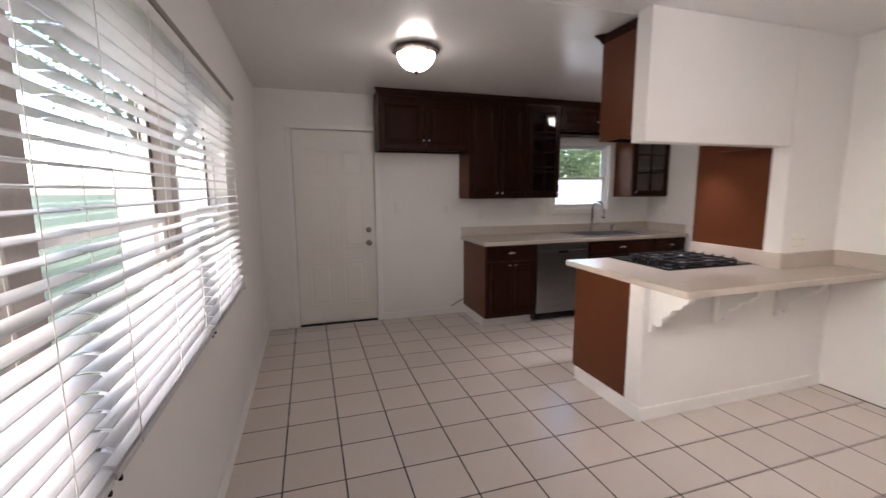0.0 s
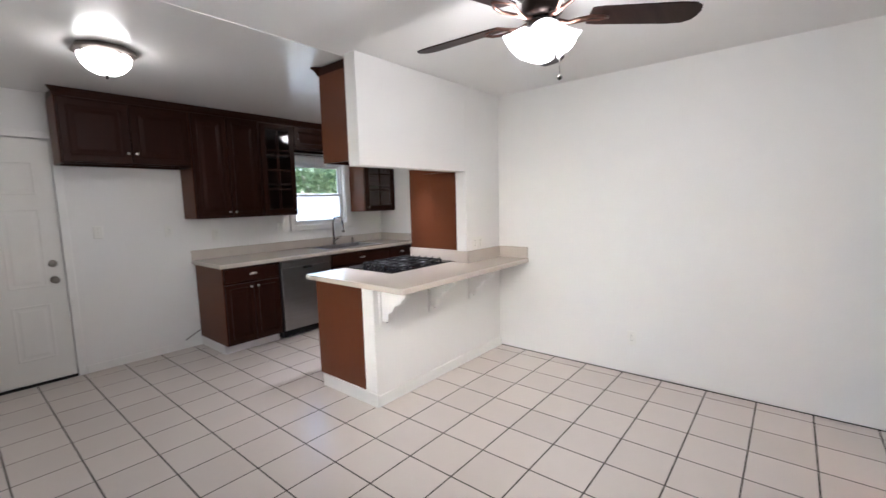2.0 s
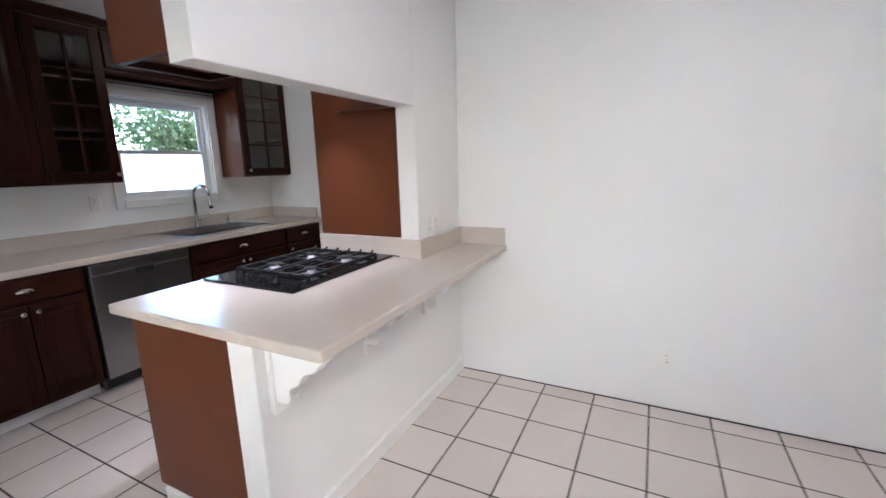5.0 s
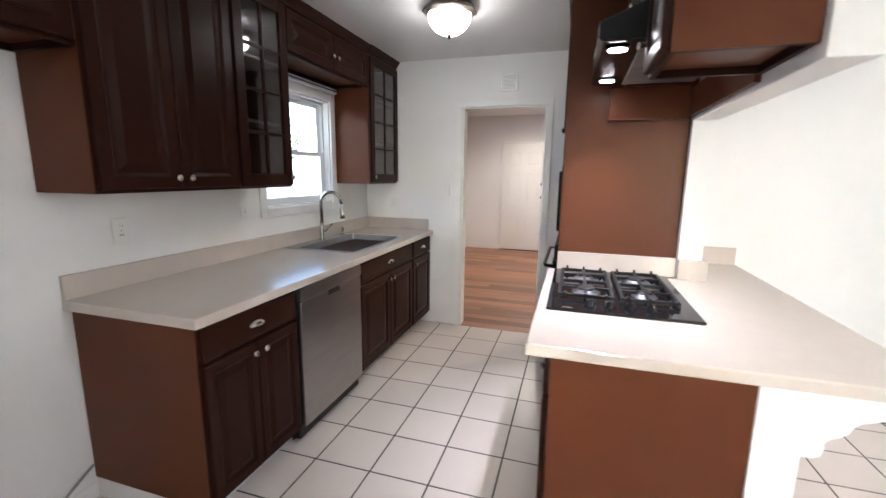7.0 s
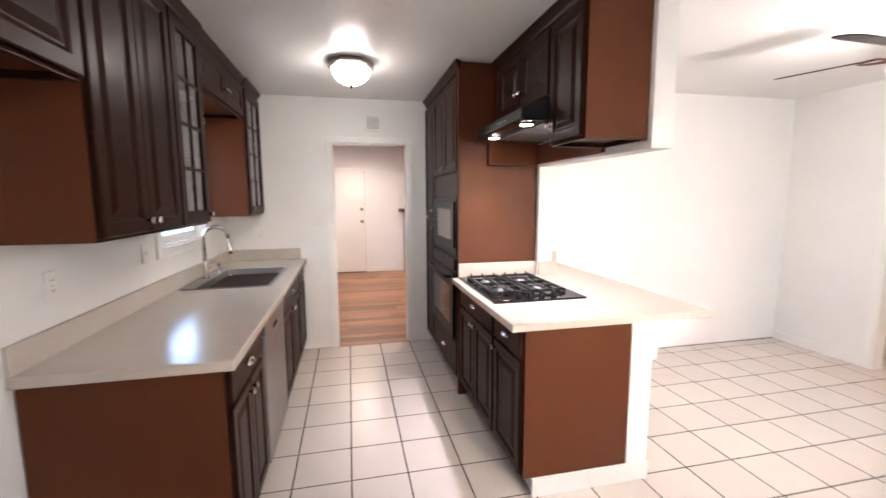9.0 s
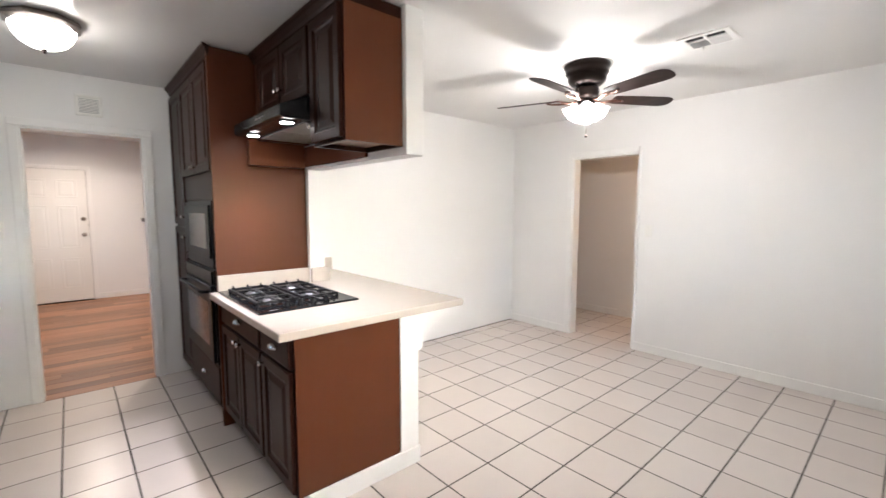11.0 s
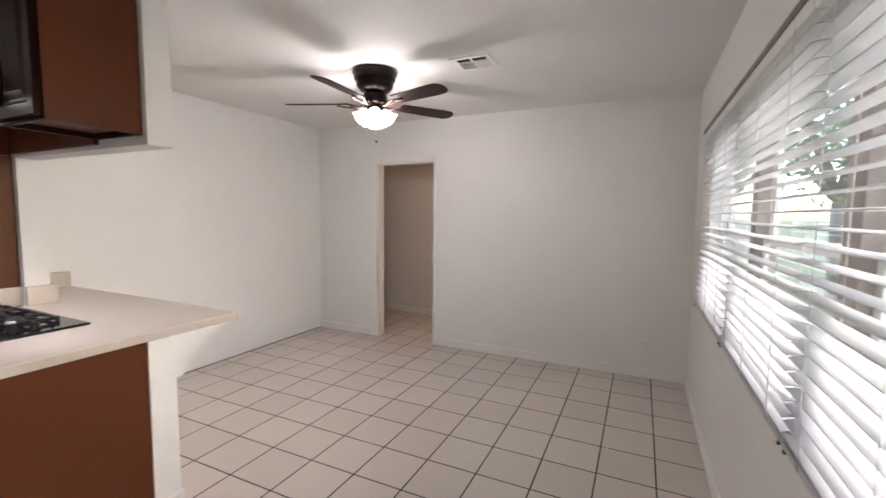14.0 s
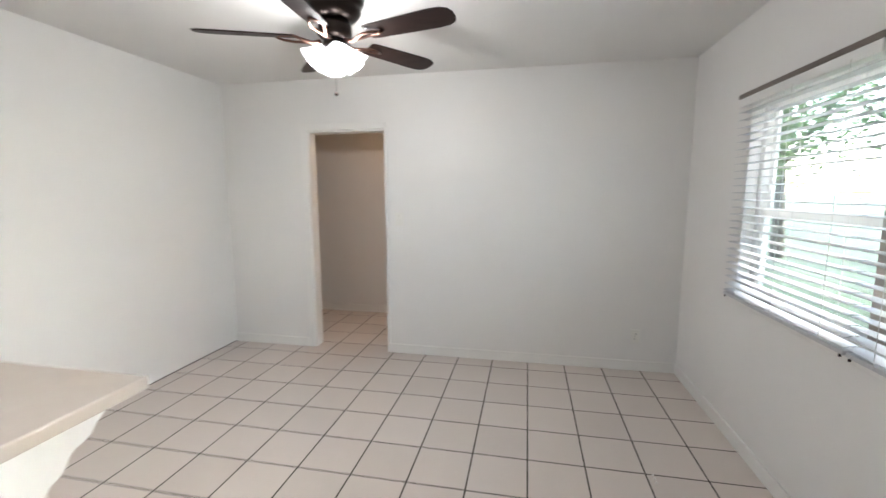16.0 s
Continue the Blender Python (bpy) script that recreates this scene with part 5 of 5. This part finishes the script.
def tree(x, y, height, spread, seed, label, leaves=4200, size=1.0):
    """A trunk that divides into limbs, and a crown of many loose leaf sprays."""
    rng = random.Random(seed)
    ob = thing("tree", (x, y, -0.16), label, "tree", "garden trees")
    base = Vector((x, y, -0.16))
    wood = bmesh.new()
    fork = base + Vector((0.1, 0.05, height * (0.35 if size == 1.0 else 0.26)))
    join(wood, tube([base, base + Vector((0.05, 0, height * 0.2)), fork], [0.16, 0.12, 0.10], 10))
    tips = []
    for i in range(9):
        a = 2 * math.pi * i / 9 + rng.uniform(-0.3, 0.3)
        r = spread * rng.uniform(0.4, 0.95)
        tip = fork + Vector((r * math.cos(a), r * math.sin(a), height * rng.uniform(0.15, 0.6)))
        mid = fork.lerp(tip, 0.5) + Vector((0, 0, 0.2))
        join(wood, tube([fork, mid, tip], [0.07, 0.045, 0.015], 7))
        tips += [tip, mid, fork.lerp(tip, 0.75)]
    part("trunk", wood, M_BARK, ob)
    verts, faces = [], []
    for k in range(leaves):
        t = rng.choice(tips)
        c = t + Vector([rng.gauss(0, spread * 0.2) for _ in range(3)])
        q = Euler([rng.uniform(0, 6.3) for _ in range(3)]).to_matrix()
        s = rng.uniform(0.035, 0.085) * size
        o = len(verts)
        verts += [tuple(c + q @ Vector(p) - base) for p in ((0, -s, 0), (s * 0.5, 0, s * 0.15), (0, s, 0), (-s * 0.5, 0, s * 0.15))]
        faces += [(o, o + 1, o + 2), (o, o + 2, o + 3)]
    me = bpy.data.meshes.new("crown")
    me.from_pydata(verts, [], faces)
    me.materials.append(M_LEAF)
    crown_ob = new("crown", me)
    crown_ob.parent = ob


for i, (x, y, h, s) in enumerate(((3.0, 17.5, 5.4, 2.8), (7.5, 18.5, 5.8, 3.0), (12.5, 19.0, 5.6, 3.0), (16.5, 18.0, 5.4, 3.0), (-10.5, -3.0, 5.0, 2.4), (-12.5, 2.2, 5.2, 2.6), (-9.8, 7.5, 5.0, 2.4),
                                  (-14.5, 5.0, 5.5, 2.8), (-3.4, -6.5, 5.4, 2.2), (-5.5, -9.0, 6.5, 2.6), (-2.4, -10.5, 6.0, 2.4), (-3.2, 11.0, 6.2, 2.4), (-8.0, 9.0, 6.5, 2.6), (-8.5, -8.5, 5.6, 2.8), (-12.0, -6.5, 5.6, 2.8))):
    tree(x, y, h, s, 40 + i, "leafy green garden tree in sunlight", 5200 if i < 4 else 4200, 1.7 if i < 4 else 1.0)


def hedge(x, y0, y1, seed):
    rng = random.Random(seed)
    verts, faces = [], []
    for k in range(5200):
        c = Vector((rng.gauss(0, 0.28), rng.uniform(y0, y1), abs(rng.gauss(0, 0.5)) + 0.05))
        q = Euler([rng.uniform(0, 6.3) for _ in range(3)]).to_matrix()
        s = rng.uniform(0.05, 0.1)
        o = len(verts)
        verts += [tuple(c + q @ Vector(p)) for p in ((0, -s, 0), (s * 0.5, 0, 0.01), (0, s, 0), (-s * 0.5, 0, 0.01))]
        faces += [(o, o + 1, o + 2), (o, o + 2, o + 3)]
    me = bpy.data.meshes.new("hedge")
    me.from_pydata(verts, [], faces)
    me.materials.append(M_LEAF)
    ob = new("hedge", me)
    ob.location = (x, 0, -0.16)
    tagged(ob, "low loose green hedge along the lawn", "hedge", kind="stuff")


hedge(-4.6, -3.0, 7.0, 7)

# Thin dark strip that stands for the shadow in the wall's foot gap.
structure("wall_gap_shade_east", boxes((XE - 0.004, XE - 0.0005, YS + 0.015, YP0 - 0.017, 0.0006, 0.007)), M_DARK, "thin dark strip painted as the shadow gap under the dining wall", "trim")

# ---------------------------------------------------------------- floors, laid last
floor = structure("floor", boxes((XW - 0.1, XK + 0.001, HY - 0.05, YN + 0.1, -0.10, -0.0009)), M_GROUT, "grey grout bed under square beige floor tiles", "floor")
PITCH, GX, GY, GAP = 0.3047, -0.232, 1.088, 0.0043
floor_at = floor.location


def tile_mesh(w, h):
    bm = ringed(w, h, [(0, -0.0006), (0.0010, 0.0)], back=0.007)
    me = bpy.data.meshes.new("tile")
    bm.to_mesh(me)
    bm.free()
    me.materials.append(M_TILE)
    return me


full = tile_mesh(PITCH - 2 * GAP, PITCH - 2 * GAP)
for i in range(-2, 17):
    for j in range(-11, 14):
        x0, x1 = GX + i * PITCH + GAP, GX + (i + 1) * PITCH - GAP
        y0, y1 = GY + j * PITCH + GAP, GY + (j + 1) * PITCH - GAP
        if y1 < YS - 0.12 or (y0 < YS - 0.12 and x0 > 1.7 and x1 < 2.9):
            lo, hi = (0.9, 3.635) if y1 < YS - 0.02 else (1.7, 2.9)
        else:
            lo, hi = XW, XK
        low_y = HY if lo != XW else YS
        cx0, cx1, cy0, cy1 = max(x0, lo), min(x1, hi), max(y0, low_y), min(y1, YN)
        if cx1 - cx0 < 0.012 or cy1 - cy0 < 0.012:
            continue
        if (cx0 > 1.72 and cy0 > 4.40) or (cx0 > XE and cy1 < 2.93) or (cx0 > 1.93 and cy0 > YP0 and cy1 < 2.93):
            continue
        whole = abs(cx1 - cx0 - (x1 - x0)) < 1e-6 and abs(cy1 - cy0 - (y1 - y0)) < 1e-6
        t = new("tile", full if whole else tile_mesh(cx1 - cx0, cy1 - cy0))
        t.parent = floor
        t.location = Vector((cx0, cy0, random.uniform(-0.0002, 0.0002))) - floor_at

wood_floor = structure("floor_living", boxes((XK + 0.001, LX + 0.1, LY0 - 0.05, LY1 + 0.05, -0.10, -0.002)), M_DARK, "warm brown wood plank living room floor", "floor")
hall_floor = structure("floor_hall", boxes((3.64, 4.65, HY - 0.04, YS - 0.1, -0.003, -0.0015)), M_DARK, "warm brown wood plank hall floor", "floor")


def planks(floor_ob, x0, x1, y0, y1, wide=0.125, long=1.2):
    """Boards running along y, their ends staggered from row to row."""
    meshes = {}
    i, x = 0, x0
    while x < x1 - 0.01:
        w = min(wide, x1 - x) - 0.0015
        y = y0 - (i * 0.437 % long)
        while y < y1:
            a, b = max(y, y0), min(y + long - 0.0015, y1)
            if b - a > 0.02:
                key = (round(w, 4), round(b - a, 3))
                if key not in meshes:
                    bm = ringed(w, b - a, [(0, -0.001), (0.001, 0.0)], back=0.0015)
                    me = bpy.data.meshes.new("plank")
                    bm.to_mesh(me)
                    bm.free()
                    me.materials.append(M_PLANK)
                    meshes[key] = me
                p = new("plank", meshes[key])
                p.parent = floor_ob
                p.location = Vector((x, a, 0.0)) - floor_ob.location
            y += long
        x += wide
        i += 1


planks(wood_floor, XK + 0.003, LX, 2.0, LY1)
planks(hall_floor, 3.642, 4.6, HY, YS - 0.12)
